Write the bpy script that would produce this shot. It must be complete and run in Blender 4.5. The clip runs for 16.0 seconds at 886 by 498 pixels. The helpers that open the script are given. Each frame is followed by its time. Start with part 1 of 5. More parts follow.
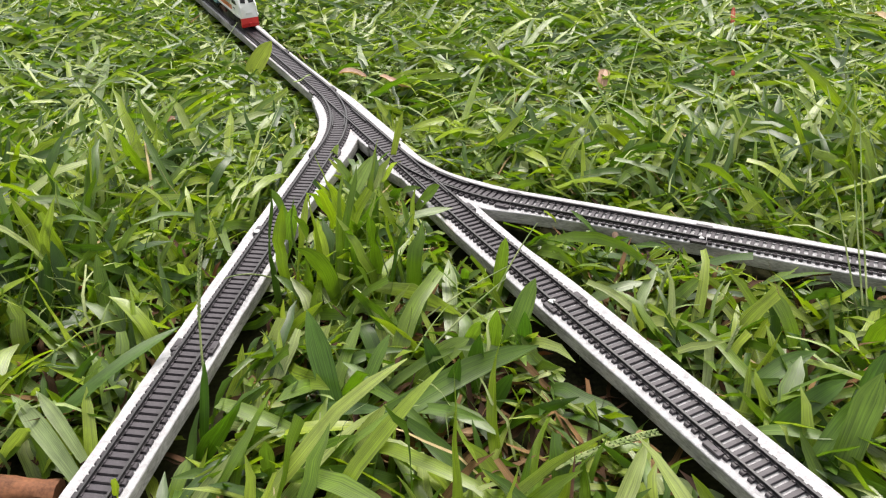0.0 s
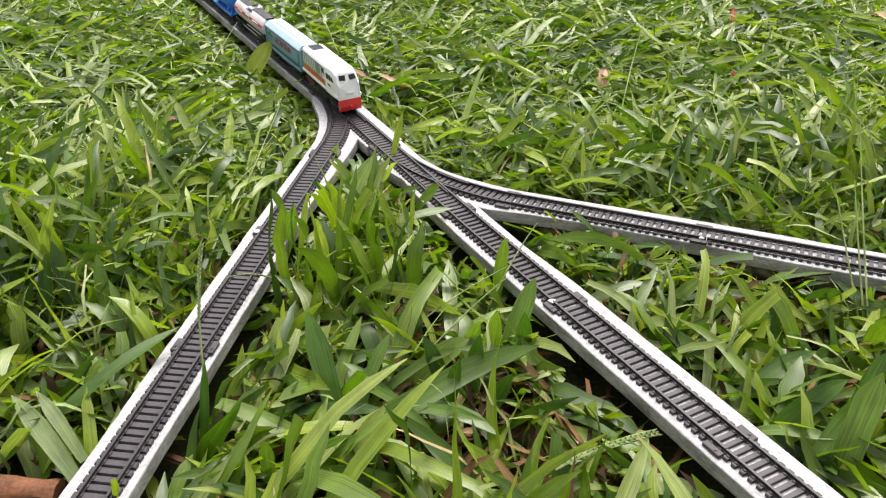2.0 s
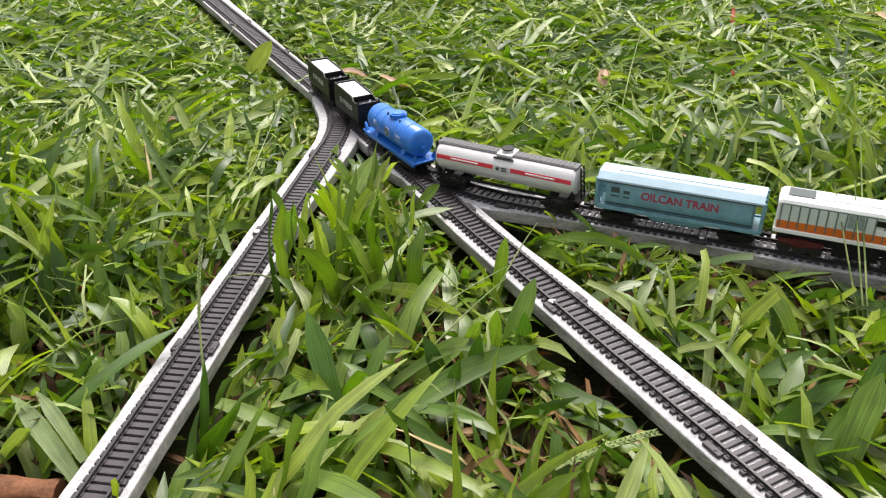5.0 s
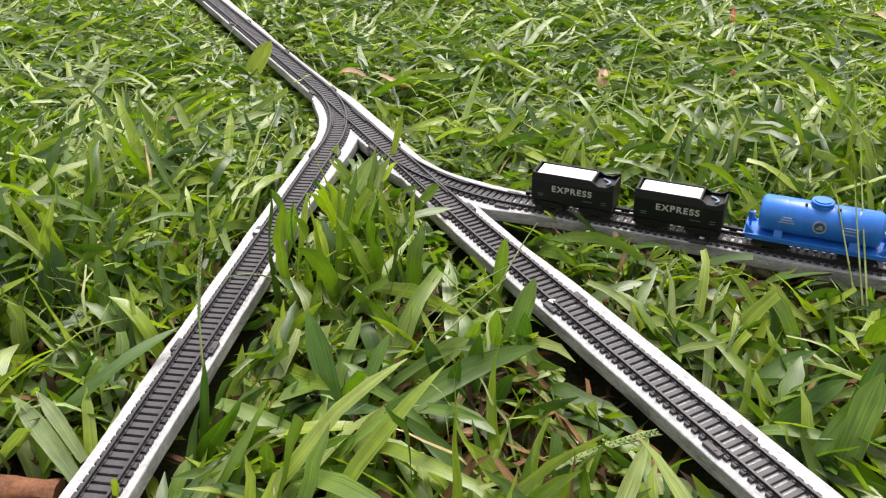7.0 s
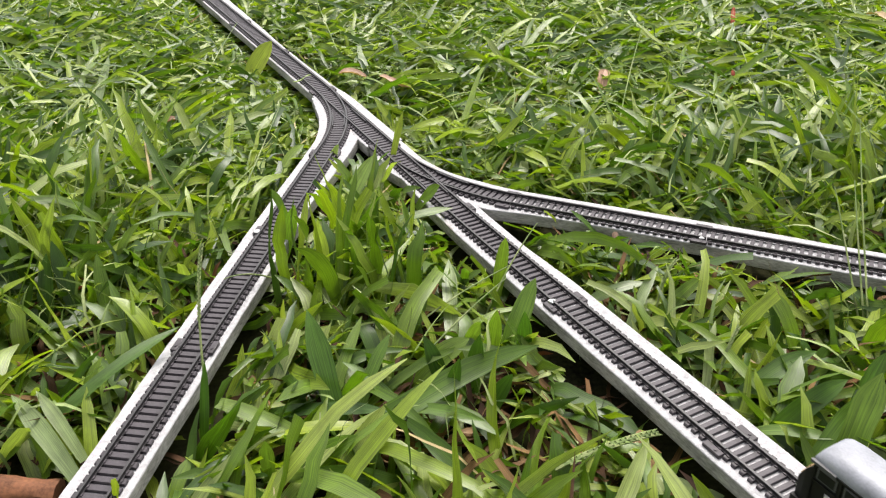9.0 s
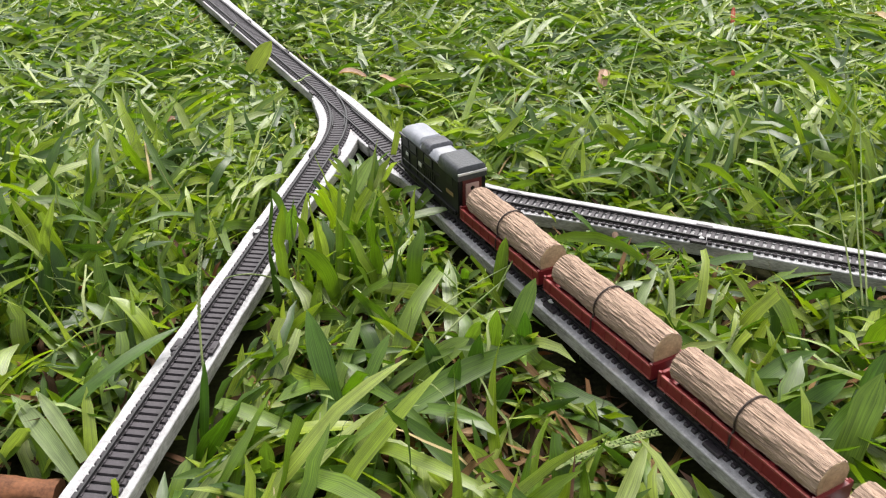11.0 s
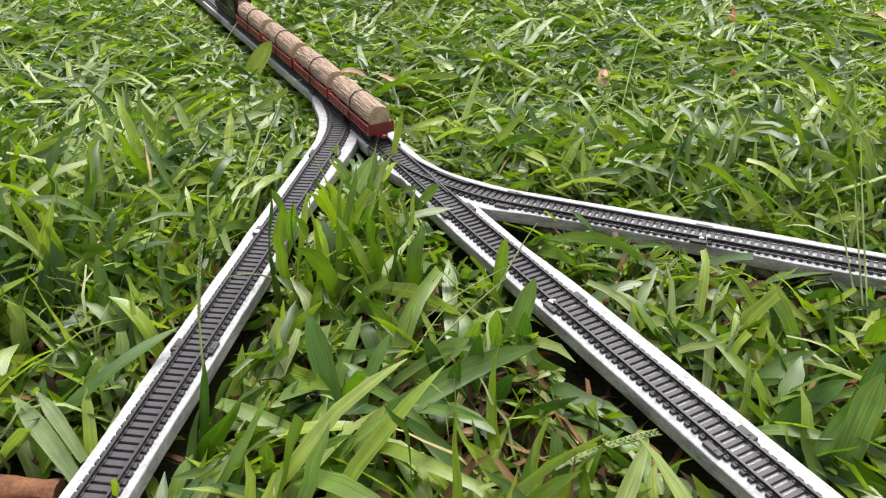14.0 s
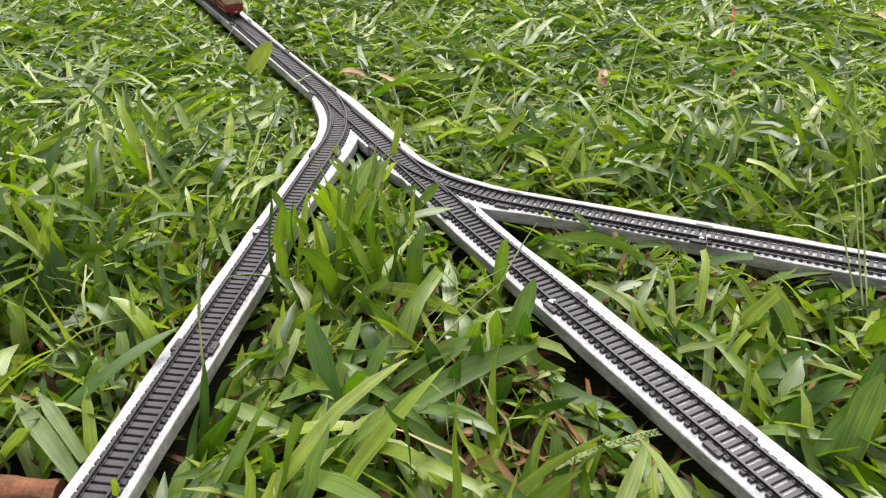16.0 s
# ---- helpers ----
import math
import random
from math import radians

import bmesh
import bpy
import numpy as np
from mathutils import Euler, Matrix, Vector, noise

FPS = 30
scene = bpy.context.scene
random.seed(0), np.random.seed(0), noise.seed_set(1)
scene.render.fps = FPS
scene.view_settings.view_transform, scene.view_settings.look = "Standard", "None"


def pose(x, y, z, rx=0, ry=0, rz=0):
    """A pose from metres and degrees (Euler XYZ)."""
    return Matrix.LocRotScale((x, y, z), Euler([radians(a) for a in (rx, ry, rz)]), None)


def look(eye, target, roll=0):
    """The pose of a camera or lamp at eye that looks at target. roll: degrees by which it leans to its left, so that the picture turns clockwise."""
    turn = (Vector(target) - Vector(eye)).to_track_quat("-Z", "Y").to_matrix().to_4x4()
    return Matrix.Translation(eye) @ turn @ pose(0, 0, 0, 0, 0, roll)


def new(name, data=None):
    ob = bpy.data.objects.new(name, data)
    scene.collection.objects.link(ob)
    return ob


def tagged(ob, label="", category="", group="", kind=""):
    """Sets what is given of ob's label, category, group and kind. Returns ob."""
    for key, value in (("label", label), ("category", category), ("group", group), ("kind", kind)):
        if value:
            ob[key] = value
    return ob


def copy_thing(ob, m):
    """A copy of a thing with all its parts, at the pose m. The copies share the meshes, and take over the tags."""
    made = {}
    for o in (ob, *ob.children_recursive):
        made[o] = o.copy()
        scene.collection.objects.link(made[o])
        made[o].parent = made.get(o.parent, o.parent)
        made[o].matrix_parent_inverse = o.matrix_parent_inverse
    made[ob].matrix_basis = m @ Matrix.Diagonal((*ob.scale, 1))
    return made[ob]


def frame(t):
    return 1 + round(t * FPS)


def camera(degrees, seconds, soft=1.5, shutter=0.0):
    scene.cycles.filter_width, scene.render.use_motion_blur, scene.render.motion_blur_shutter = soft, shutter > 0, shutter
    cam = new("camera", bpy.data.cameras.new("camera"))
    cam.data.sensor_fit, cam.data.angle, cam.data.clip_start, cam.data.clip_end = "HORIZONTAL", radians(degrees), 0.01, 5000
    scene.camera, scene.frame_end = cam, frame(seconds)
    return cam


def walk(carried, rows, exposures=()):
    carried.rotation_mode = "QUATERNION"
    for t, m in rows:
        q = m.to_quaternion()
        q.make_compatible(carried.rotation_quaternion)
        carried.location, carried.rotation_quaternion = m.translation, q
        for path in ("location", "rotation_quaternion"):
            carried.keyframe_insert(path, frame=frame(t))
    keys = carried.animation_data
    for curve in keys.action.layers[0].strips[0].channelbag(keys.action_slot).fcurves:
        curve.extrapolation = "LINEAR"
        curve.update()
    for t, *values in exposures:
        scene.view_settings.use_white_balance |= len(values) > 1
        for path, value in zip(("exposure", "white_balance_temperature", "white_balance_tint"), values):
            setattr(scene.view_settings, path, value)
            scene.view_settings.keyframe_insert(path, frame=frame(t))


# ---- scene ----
cam = camera(54.6, 16.0, soft=1.2, shutter=0.1)
ZR = 0.034                      # height of the rail heads over the soil
EYE = (0.0, 0.0, 0.337 + ZR)
TILT = radians(30.5)
CAM_POSE = look(EYE, (0.0, math.cos(TILT), EYE[2] - math.sin(TILT)), -1.75)
walk(cam, [(0.0, CAM_POSE), (16.0, CAM_POSE)],
     [(0.0, 1.12, 6750, 11.0), (8.5, 1.12, 6720, 11.0), (11.5, 1.12, 6580, 9.0), (12.5, 1.12, 6500, 8.0), (14.5, 1.12, 6500, 8.0), (16.0, 1.12, 6680, 9.5)])

# ---------------------------------------------------------------- light
SUN_ELEV, SUN_ROT = radians(64), radians(15)
world = bpy.data.worlds.new("overcast_sky")
scene.world = world
world.use_nodes = True
wn = world.node_tree.nodes
sky = wn.new("ShaderNodeTexSky")
sky.sky_type, sky.sun_disc = "NISHITA", False
sky.sun_elevation, sky.sun_rotation = SUN_ELEV, SUN_ROT
sky.air_density, sky.dust_density, sky.ozone_density = 1.0, 4.0, 0.6
haze = wn.new("ShaderNodeHueSaturation")          # a cloud layer takes the blue out of the sky
haze.inputs["Saturation"].default_value = 0.22
world.node_tree.links.new(sky.outputs["Color"], haze.inputs["Color"])
world.node_tree.links.new(haze.outputs["Color"], wn["Background"].inputs["Color"])
wn["Background"].inputs["Strength"].default_value = 0.13
sun_data = bpy.data.lights.new("sun", "SUN")
sun_data.energy, sun_data.angle, sun_data.color = 2.0, radians(28), (1.0, 0.97, 0.92)
sun = new("sun", sun_data)
sun.matrix_world = look((0, 0, 5), (-math.sin(SUN_ROT) * math.cos(SUN_ELEV), -math.cos(SUN_ROT) * math.cos(SUN_ELEV), 5 - math.sin(SUN_ELEV)))


# ---------------------------------------------------------------- materials
def mat(name, base, rough=0.5, metal=0.0, vary=0.15, scale=60.0, bump=0.15, fine=900.0, spec=0.5, streak=None, coat=0.0, relief=0.0006):
    """A painted, plastic or wooden surface: base colour varied at two scales, with fine relief."""
    m = bpy.data.materials.new(name)
    m.use_nodes = True
    nt = m.node_tree
    n, l = nt.nodes, nt.links
    b = n["Principled BSDF"]
    b.inputs["Roughness"].default_value, b.inputs["Metallic"].default_value = rough, metal
    b.inputs["Specular IOR Level"].default_value = spec
    b.inputs["Coat Weight"].default_value = coat
    tc = n.new("ShaderNodeTexCoord")
    mp = n.new("ShaderNodeMapping")
    l.new(tc.outputs["Object"], mp.inputs["Vector"])
    if streak:
        mp.inputs["Scale"].default_value = streak
    big, small = n.new("ShaderNodeTexNoise"), n.new("ShaderNodeTexNoise")
    for tex, sc, det in ((big, scale, 4.0), (small, fine, 3.0)):
        l.new(mp.outputs["Vector"], tex.inputs["Vector"])
        tex.inputs["Scale"].default_value, tex.inputs["Detail"].default_value = sc, det
    mix = n.new("ShaderNodeMix")
    mix.data_type = "RGBA"
    dark = [c * (1 - vary * 1.5) for c in base]
    light = [min(0.9, c * (1 + vary)) for c in base]
    mix.inputs["A"].default_value, mix.inputs["B"].default_value = (*dark, 1), (*light, 1)
    add = n.new("ShaderNodeMath")
    add.operation = "MULTIPLY_ADD"
    add.inputs[1].default_value = 0.6
    l.new(big.outputs["Fac"], add.inputs[0])
    half = n.new("ShaderNodeMath")
    half.operation = "MULTIPLY"
    half.inputs[1].default_value = 0.4
    l.new(small.outputs["Fac"], half.inputs[0])
    l.new(half.outputs[0], add.inputs[2])
    ramp = n.new("ShaderNodeMapRange")
    ramp.inputs["From Min"].default_value, ramp.inputs["From Max"].default_value = 0.3, 0.7
    l.new(add.outputs[0], ramp.inputs["Value"])
    l.new(ramp.outputs["Result"], mix.inputs["Factor"])
    l.new(mix.outputs["Result"], b.inputs["Base Color"])
    bp = n.new("ShaderNodeBump")
    bp.inputs["Strength"].default_value, bp.inputs["Distance"].default_value = bump, relief
    l.new(add.outputs[0], bp.inputs["Height"])
    l.new(bp.outputs["Normal"], b.inputs["Normal"])
    return m


def leaf_mat(name, stops, rough=0.4, glow=0.42, spots=0.2, by_object=False, spec=0.6):
    """Leaf blades: each takes its own tone; light comes through; a paler midrib and long veins."""
    m = bpy.data.materials.new(name)
    m.use_nodes = True
    n, l = m.node_tree.nodes, m.node_tree.links
    b = n["Principled BSDF"]
    pick = n.new("ShaderNodeObjectInfo" if by_object else "ShaderNodeNewGeometry")
    ramp = n.new("ShaderNodeValToRGB")
    l.new(pick.outputs["Random" if by_object else "Random Per Island"], ramp.inputs["Fac"])
    el = ramp.color_ramp.elements
    while len(el) < len(stops):
        el.new(0.5)
    for e, (p, c) in zip(el, stops):
        e.position, e.color = p, (*c, 1)
    uv = n.new("ShaderNodeUVMap")
    sep = n.new("ShaderNodeSeparateXYZ")
    l.new(uv.outputs["UV"], sep.inputs[0])
    # long veins across the width
    wave = n.new("ShaderNodeMath")
    wave.operation = "SINE"
    mul = n.new("ShaderNodeMath")
    mul.operation = "MULTIPLY"
    mul.inputs[1].default_value = 75.0
    l.new(sep.outputs["X"], mul.inputs[0])
    l.new(mul.outputs[0], wave.inputs[0])
    # blotches
    tc = n.new("ShaderNodeTexCoord")
    no = n.new("ShaderNodeTexNoise")
    no.inputs["Scale"].default_value, no.inputs["Detail"].default_value = 55.0, 5.0
    l.new(tc.outputs["Object"], no.inputs["Vector"])
    mr = n.new("ShaderNodeMapRange")
    mr.inputs["From Min"].default_value, mr.inputs["From Max"].default_value = 0.3, 0.7
    mr.inputs["To Min"].default_value, mr.inputs["To Max"].default_value = 1.0 - spots, 1.0 + spots
    l.new(no.outputs["Fac"], mr.inputs["Value"])
    # midrib: narrow band at the middle of the width
    off = n.new("ShaderNodeMath")
    off.operation = "SUBTRACT"
    off.inputs[1].default_value = 0.5
    l.new(sep.outputs["X"], off.inputs[0])
    ab = n.new("ShaderNodeMath")
    ab.operation = "ABSOLUTE"
    l.new(off.outputs[0], ab.inputs[0])
    rib = n.new("ShaderNodeMapRange")
    rib.inputs["From Min"].default_value, rib.inputs["From Max"].default_value = 0.02, 0.12
    rib.inputs["To Min"].default_value, rib.inputs["To Max"].default_value = 1.18, 1.0
    l.new(ab.outputs[0], rib.inputs["Value"])
    # fine streaks that run along the blade
    lay = n.new("ShaderNodeCombineXYZ")
    wide = n.new("ShaderNodeMath")
    wide.operation = "MULTIPLY"
    wide.inputs[1].default_value = 26.0
    l.new(sep.outputs["X"], wide.inputs[0])
    longw = n.new("ShaderNodeMath")
    longw.operation = "MULTIPLY"
    longw.inputs[1].default_value = 2.5
    l.new(sep.outputs["Y"], longw.inputs[0])
    other = n.new("ShaderNodeMath")
    other.operation = "MULTIPLY"
    other.inputs[1].default_value = 97.0
    l.new(pick.outputs["Random" if by_object else "Random Per Island"], other.inputs[0])
    for i, src in enumerate((wide, longw, other)):
        l.new(src.outputs[0], lay.inputs[i])
    sn = n.new("ShaderNodeTexNoise")
    sn.inputs["Scale"].default_value, sn.inputs["Detail"].default_value = 1.0, 4.0
    l.new(lay.outputs[0], sn.inputs["Vector"])
    smr = n.new("ShaderNodeMapRange")
    smr.inputs["From Min"].default_value, smr.inputs["From Max"].default_value = 0.3, 0.7
    smr.inputs["To Min"].default_value, smr.inputs["To Max"].default_value = 0.60, 1.40
    l.new(sn.outputs["Fac"], smr.inputs["Value"])
    both = n.new("ShaderNodeMath")
    both.operation = "MULTIPLY"
    l.new(smr.outputs["Result"], both.inputs[0])
    l.new(mr.outputs["Result"], both.inputs[1])
    k = n.new("ShaderNodeMath")
    k.operation = "MULTIPLY"
    l.new(both.outputs[0], k.inputs[0])
    l.new(rib.outputs["Result"], k.inputs[1])
    vm = n.new("ShaderNodeVectorMath")
    vm.operation = "SCALE"
    l.new(ramp.outputs["Color"], vm.inputs[0])
    l.new(k.outputs[0], vm.inputs["Scale"])
    l.new(vm.outputs[0], b.inputs["Base Color"])
    b.inputs["Roughness"].default_value = rough
    b.inputs["Specular IOR Level"].default_value = spec
    bp = n.new("ShaderNodeBump")
    bp.inputs["Strength"].default_value, bp.inputs["Distance"].default_value = 0.13, 0.0003
    l.new(wave.outputs[0], bp.inputs["Height"])
    l.new(bp.outputs["Normal"], b.inputs["Normal"])
    tr = n.new("ShaderNodeBsdfTranslucent")
    tint = n.new("ShaderNodeVectorMath")
    tint.operation = "MULTIPLY"
    tint.inputs[1].default_value = (1.3, 1.5, 0.4)
    l.new(vm.outputs[0], tint.inputs[0])
    l.new(tint.outputs[0], tr.inputs["Color"])
    ms = n.new("ShaderNodeMixShader")
    ms.inputs["Fac"].default_value = glow
    l.new(b.outputs[0], ms.inputs[1])
    l.new(tr.outputs[0], ms.inputs[2])
    l.new(ms.outputs[0], n["Material Output"].inputs["Surface"])
    return m


M_SOIL = mat("turf_soil", (0.026, 0.026, 0.011), 0.95, vary=0.6, scale=14, fine=300, bump=0.8, spec=0.1)
M_LEAF = leaf_mat("grass_blade", [(0.0, (0.032, 0.074, 0.008)), (0.25, (0.066, 0.128, 0.011)), (0.55, (0.126, 0.200, 0.016)), (0.78, (0.238, 0.308, 0.020)), (0.9, (0.235, 0.292, 0.07)), (1.0, (0.25, 0.30, 0.115))], rough=0.38, spec=0.7, glow=0.38)
M_DRY = leaf_mat("dry_blade", [(0.0, (0.026, 0.012, 0.006)), (0.5, (0.062, 0.030, 0.013)), (0.85, (0.20, 0.12, 0.05)), (1.0, (0.085, 0.028, 0.012))], rough=0.8, glow=0.12, spec=0.25)
M_STALK = leaf_mat("seed_stalk", [(0.0, (0.13, 0.19, 0.05)), (0.5, (0.2, 0.27, 0.08)), (1.0, (0.3, 0.34, 0.14))], rough=0.6, glow=0.15)
M_STRAW = leaf_mat("straw", [(0.0, (0.22, 0.15, 0.06)), (0.5, (0.38, 0.30, 0.15)), (1.0, (0.52, 0.46, 0.28))], rough=0.7, glow=0.12, spec=0.3)
M_BOARD = mat("board_white_paint", (0.405, 0.40, 0.415), 0.85, vary=0.26, scale=240, fine=1500, bump=1.0, spec=0.15, relief=0.0009)


def add_stains(m, colour, scale, start, end):
    """Dried mud smears over a painted surface."""
    n, l = m.node_tree.nodes, m.node_tree.links
    b = n["Principled BSDF"]
    was = b.inputs["Base Color"].links[0].from_socket
    tc, no, mr, mix = n.new("ShaderNodeTexCoord"), n.new("ShaderNodeTexNoise"), n.new("ShaderNodeMapRange"), n.new("ShaderNodeMix")
    mix.data_type = "RGBA"
    no.inputs["Scale"].default_value, no.inputs["Detail"].default_value, no.inputs["Roughness"].default_value = scale, 7.0, 0.68
    mr.inputs["From Min"].default_value, mr.inputs["From Max"].default_value = start, end
    l.new(tc.outputs["Object"], no.inputs["Vector"])
    l.new(no.outputs["Fac"], mr.inputs["Value"])
    l.new(mr.outputs["Result"], mix.inputs["Factor"])
    l.new(was, mix.inputs["A"])
    mix.inputs["B"].default_value = (*colour, 1)
    l.new(mix.outputs["Result"], b.inputs["Base Color"])


add_stains(M_BOARD, (0.42, 0.33, 0.25), 16.0, 0.60, 0.86)
# rough board sides, with their shade put into a greyer colour than the top
M_SIDE = mat("board_shaded_side", (0.36, 0.35, 0.33), 0.85, vary=0.5, scale=30, fine=260, bump=0.7, streak=(1, 1, 4), spec=0.2)
M_TRACK = mat("track_plastic", (0.046, 0.039, 0.046), 0.46, vary=0.3, scale=120, bump=0.25, spec=0.35)
M_RAIL = mat("rail_plastic", (0.022, 0.020, 0.022), 0.35, vary=0.2, scale=120, bump=0.1)
M_BLACK = mat("black_plastic", (0.006, 0.006, 0.007), 0.42, vary=0.2, scale=90, bump=0.15, spec=0.28)
M_CHASSIS = mat("chassis_plastic", (0.008, 0.007, 0.007), 0.55, vary=0.3, scale=90, bump=0.2, spec=0.25)
M_WHEEL = mat("wheel_plastic", (0.022, 0.02, 0.02), 0.4, vary=0.2)
M_WHITE = mat("white_plastic", (0.80, 0.80, 0.80), 0.32, vary=0.04, scale=60, bump=0.05)
M_PANEL = mat("grey_panel_print", (0.52, 0.57, 0.55), 0.4, vary=0.06, bump=0.05)
M_ORANGE = mat("orange_print", (0.60, 0.13, 0.018), 0.4, vary=0.1, bump=0.05)
M_LINE = mat("dark_print", (0.035, 0.05, 0.055), 0.45, vary=0.1, bump=0.05)
M_SEAM = mat("grey_green_print", (0.10, 0.135, 0.125), 0.45, vary=0.25, scale=300, bump=0.05)
M_SEAMPALE = mat("pale_grey_green_print", (0.24, 0.29, 0.275), 0.45, vary=0.3, scale=300, bump=0.05)
M_GLASS = mat("dark_window", (0.008, 0.009, 0.010), 0.3, vary=0.1, bump=0.0, spec=0.25)
M_RED = mat("red_plastic", (0.62, 0.03, 0.03), 0.38, vary=0.12, bump=0.1)
M_MAROON = mat("maroon_plastic", (0.085, 0.012, 0.014), 0.45, vary=0.2, bump=0.1)
# hopper shading put into two blues: darker for the sides, lighter for the roof
M_HOPPER = mat("dull_blue_plastic", (0.145, 0.295, 0.36), 0.4, vary=0.2, scale=130, fine=1200, bump=0.25)
M_HOPROOF = mat("sky_lit_blue_roof", (0.32, 0.44, 0.52), 0.38, vary=0.1, scale=80, bump=0.15)
M_BLUE = mat("bright_blue_plastic", (0.018, 0.15, 0.55), 0.34, vary=0.16, scale=120, fine=1500, bump=0.3)
M_SILVER = mat("silver_paint", (0.62, 0.61, 0.62), 0.30, metal=0.25, vary=0.06, scale=60, bump=0.06)
M_DGREY = mat("dark_grey_plastic", (0.075, 0.075, 0.08), 0.5, vary=0.2, bump=0.15)
M_PRINTW = mat("white_print", (0.72, 0.72, 0.72), 0.5, vary=0.08, bump=0.02)
M_PRINTR = mat("red_print", (0.55, 0.025, 0.05), 0.5, vary=0.1, bump=0.02)
M_PRINTDR = mat("dark_red_print", (0.33, 0.02, 0.05), 0.5, vary=0.35, scale=500, bump=0.02)
M_PRINTG = mat("faint_print", (0.24, 0.30, 0.42), 0.5, vary=0.2, bump=0.02)
M_WAGON = mat("brick_red_plastic", (0.175, 0.018, 0.022), 0.38, vary=0.2, scale=70, bump=0.12)
# beam lips: a paler, more varied red than the beams
M_WAGONLIP = mat("paler_red_plastic", (0.27, 0.055, 0.05), 0.4, vary=0.3, scale=200, bump=0.12)
M_BARK = mat("bark", (0.375, 0.268, 0.205), 0.9, vary=0.44, scale=380, fine=2200, bump=1.0, streak=(0.07, 1.0, 1.0), spec=0.12, relief=0.0016)
M_WOOD = mat("cut_wood", (0.46, 0.34, 0.22), 0.8, vary=0.3, scale=120, fine=700, bump=0.4, spec=0.2)
M_BAND = mat("rubber_band", (0.035, 0.02, 0.016), 0.6, vary=0.2)
M_HUSK = mat("brown_husk", (0.14, 0.058, 0.028), 0.75, vary=0.55, scale=60, fine=500, bump=0.7, spec=0.25)
M_TWIG = mat("twig_bark", (0.16, 0.10, 0.065), 0.85, vary=0.4, scale=90, bump=0.6)
# pale base colour carries the sky's reflection on the glossy locomotive roof
M_ROOF = mat("sky_sheen_roof", (0.25, 0.26, 0.295), 0.5, vary=0.2, scale=110, bump=0.25)
M_ROOFMID = mat("grey_roof_hatch", (0.07, 0.07, 0.085), 0.36, vary=0.45, scale=420, fine=1400, bump=0.5, spec=0.7)
M_ROOFDARK = mat("dark_cab_roof", (0.035, 0.038, 0.045), 0.36, vary=0.5, scale=420, fine=1400, bump=0.5, spec=0.6)
M_ROOFPATCH = mat("pale_grey_print", (0.50, 0.49, 0.53), 0.5, vary=0.12, scale=300)
M_PINKISH = mat("pinkish_plastic", (0.45, 0.30, 0.27), 0.5, vary=0.15)
M_LETTER = mat("dull_white_print", (0.40, 0.40, 0.38), 0.5, vary=0.2, scale=300, bump=0.02)
M_BRASS = mat("brass_print", (0.30, 0.20, 0.09), 0.45, metal=0.3, vary=0.2)


# ---------------------------------------------------------------- mesh tools
def part(name, bm, material, parent=None, label="", at=None, smooth=False):
    """Links a bmesh as one mesh object, under a thing where one is given."""
    me = bpy.data.meshes.new(name)
    bmesh.ops.recalc_face_normals(bm, faces=bm.faces)
    bm.to_mesh(me)
    bm.free()
    me.materials.append(material)
    if smooth:
        for p in me.polygons:
            p.use_smooth = True
        me.set_sharp_from_angle(angle=radians(40))
    ob = new(name, me)
    if parent is not None:
        ob.parent = parent
    if at is not None:
        ob.matrix_basis = at
    if label:
        tagged(ob, label)
    return ob


def box(bm, x0, x1, y0, y1, z0, z1, bevel=0.0):
    g = bmesh.ops.create_cube(bm, size=1.0)
    m = Matrix.Translation(((x0 + x1) / 2, (y0 + y1) / 2, (z0 + z1) / 2)) @ Matrix.Diagonal((x1 - x0, y1 - y0, z1 - z0, 1))
    bmesh.ops.transform(bm, matrix=m, verts=g["verts"])
    if bevel:
        edges = {e for v in g["verts"] for e in v.link_edges}
        bmesh.ops.bevel(bm, geom=list(edges), offset=bevel, segments=2, affect="EDGES", profile=0.5)
    return bm


def obox(bm, m, sx, sy, sz, bevel=0.0):
    """A box of that size about the pose m."""
    g = bmesh.ops.create_cube(bm, size=1.0)
    bmesh.ops.transform(bm, matrix=m @ Matrix.Diagonal((sx, sy, sz, 1)), verts=g["verts"])
    if bevel:
        edges = {e for v in g["verts"] for e in v.link_edges}
        bmesh.ops.bevel(bm, geom=list(edges), offset=bevel, segments=2, affect="EDGES", profile=0.5)
    return bm


def loft(bm, sections):
    """Closed rings of points, one after another, skinned and capped."""
    rings = [[bm.verts.new(p) for p in s] for s in sections]
    n = len(rings[0])
    for a, b in zip(rings, rings[1:]):
        for i in range(n):
            bm.faces.new((a[i], a[(i + 1) % n], b[(i + 1) % n], b[i]))
    bm.faces.new(rings[0][::-1])
    bm.faces.new(rings[-1])
    return bm


def prism(bm, profile, x0, x1, axis="x"):
    """A profile of (y, z) drawn out along x, or of (x, z) along y."""
    if axis == "x":
        return loft(bm, [[(x, y, z) for y, z in profile] for x in (x0, x1)])
    return loft(bm, [[(a, y, z) for a, z in profile] for y in (x0, x1)])


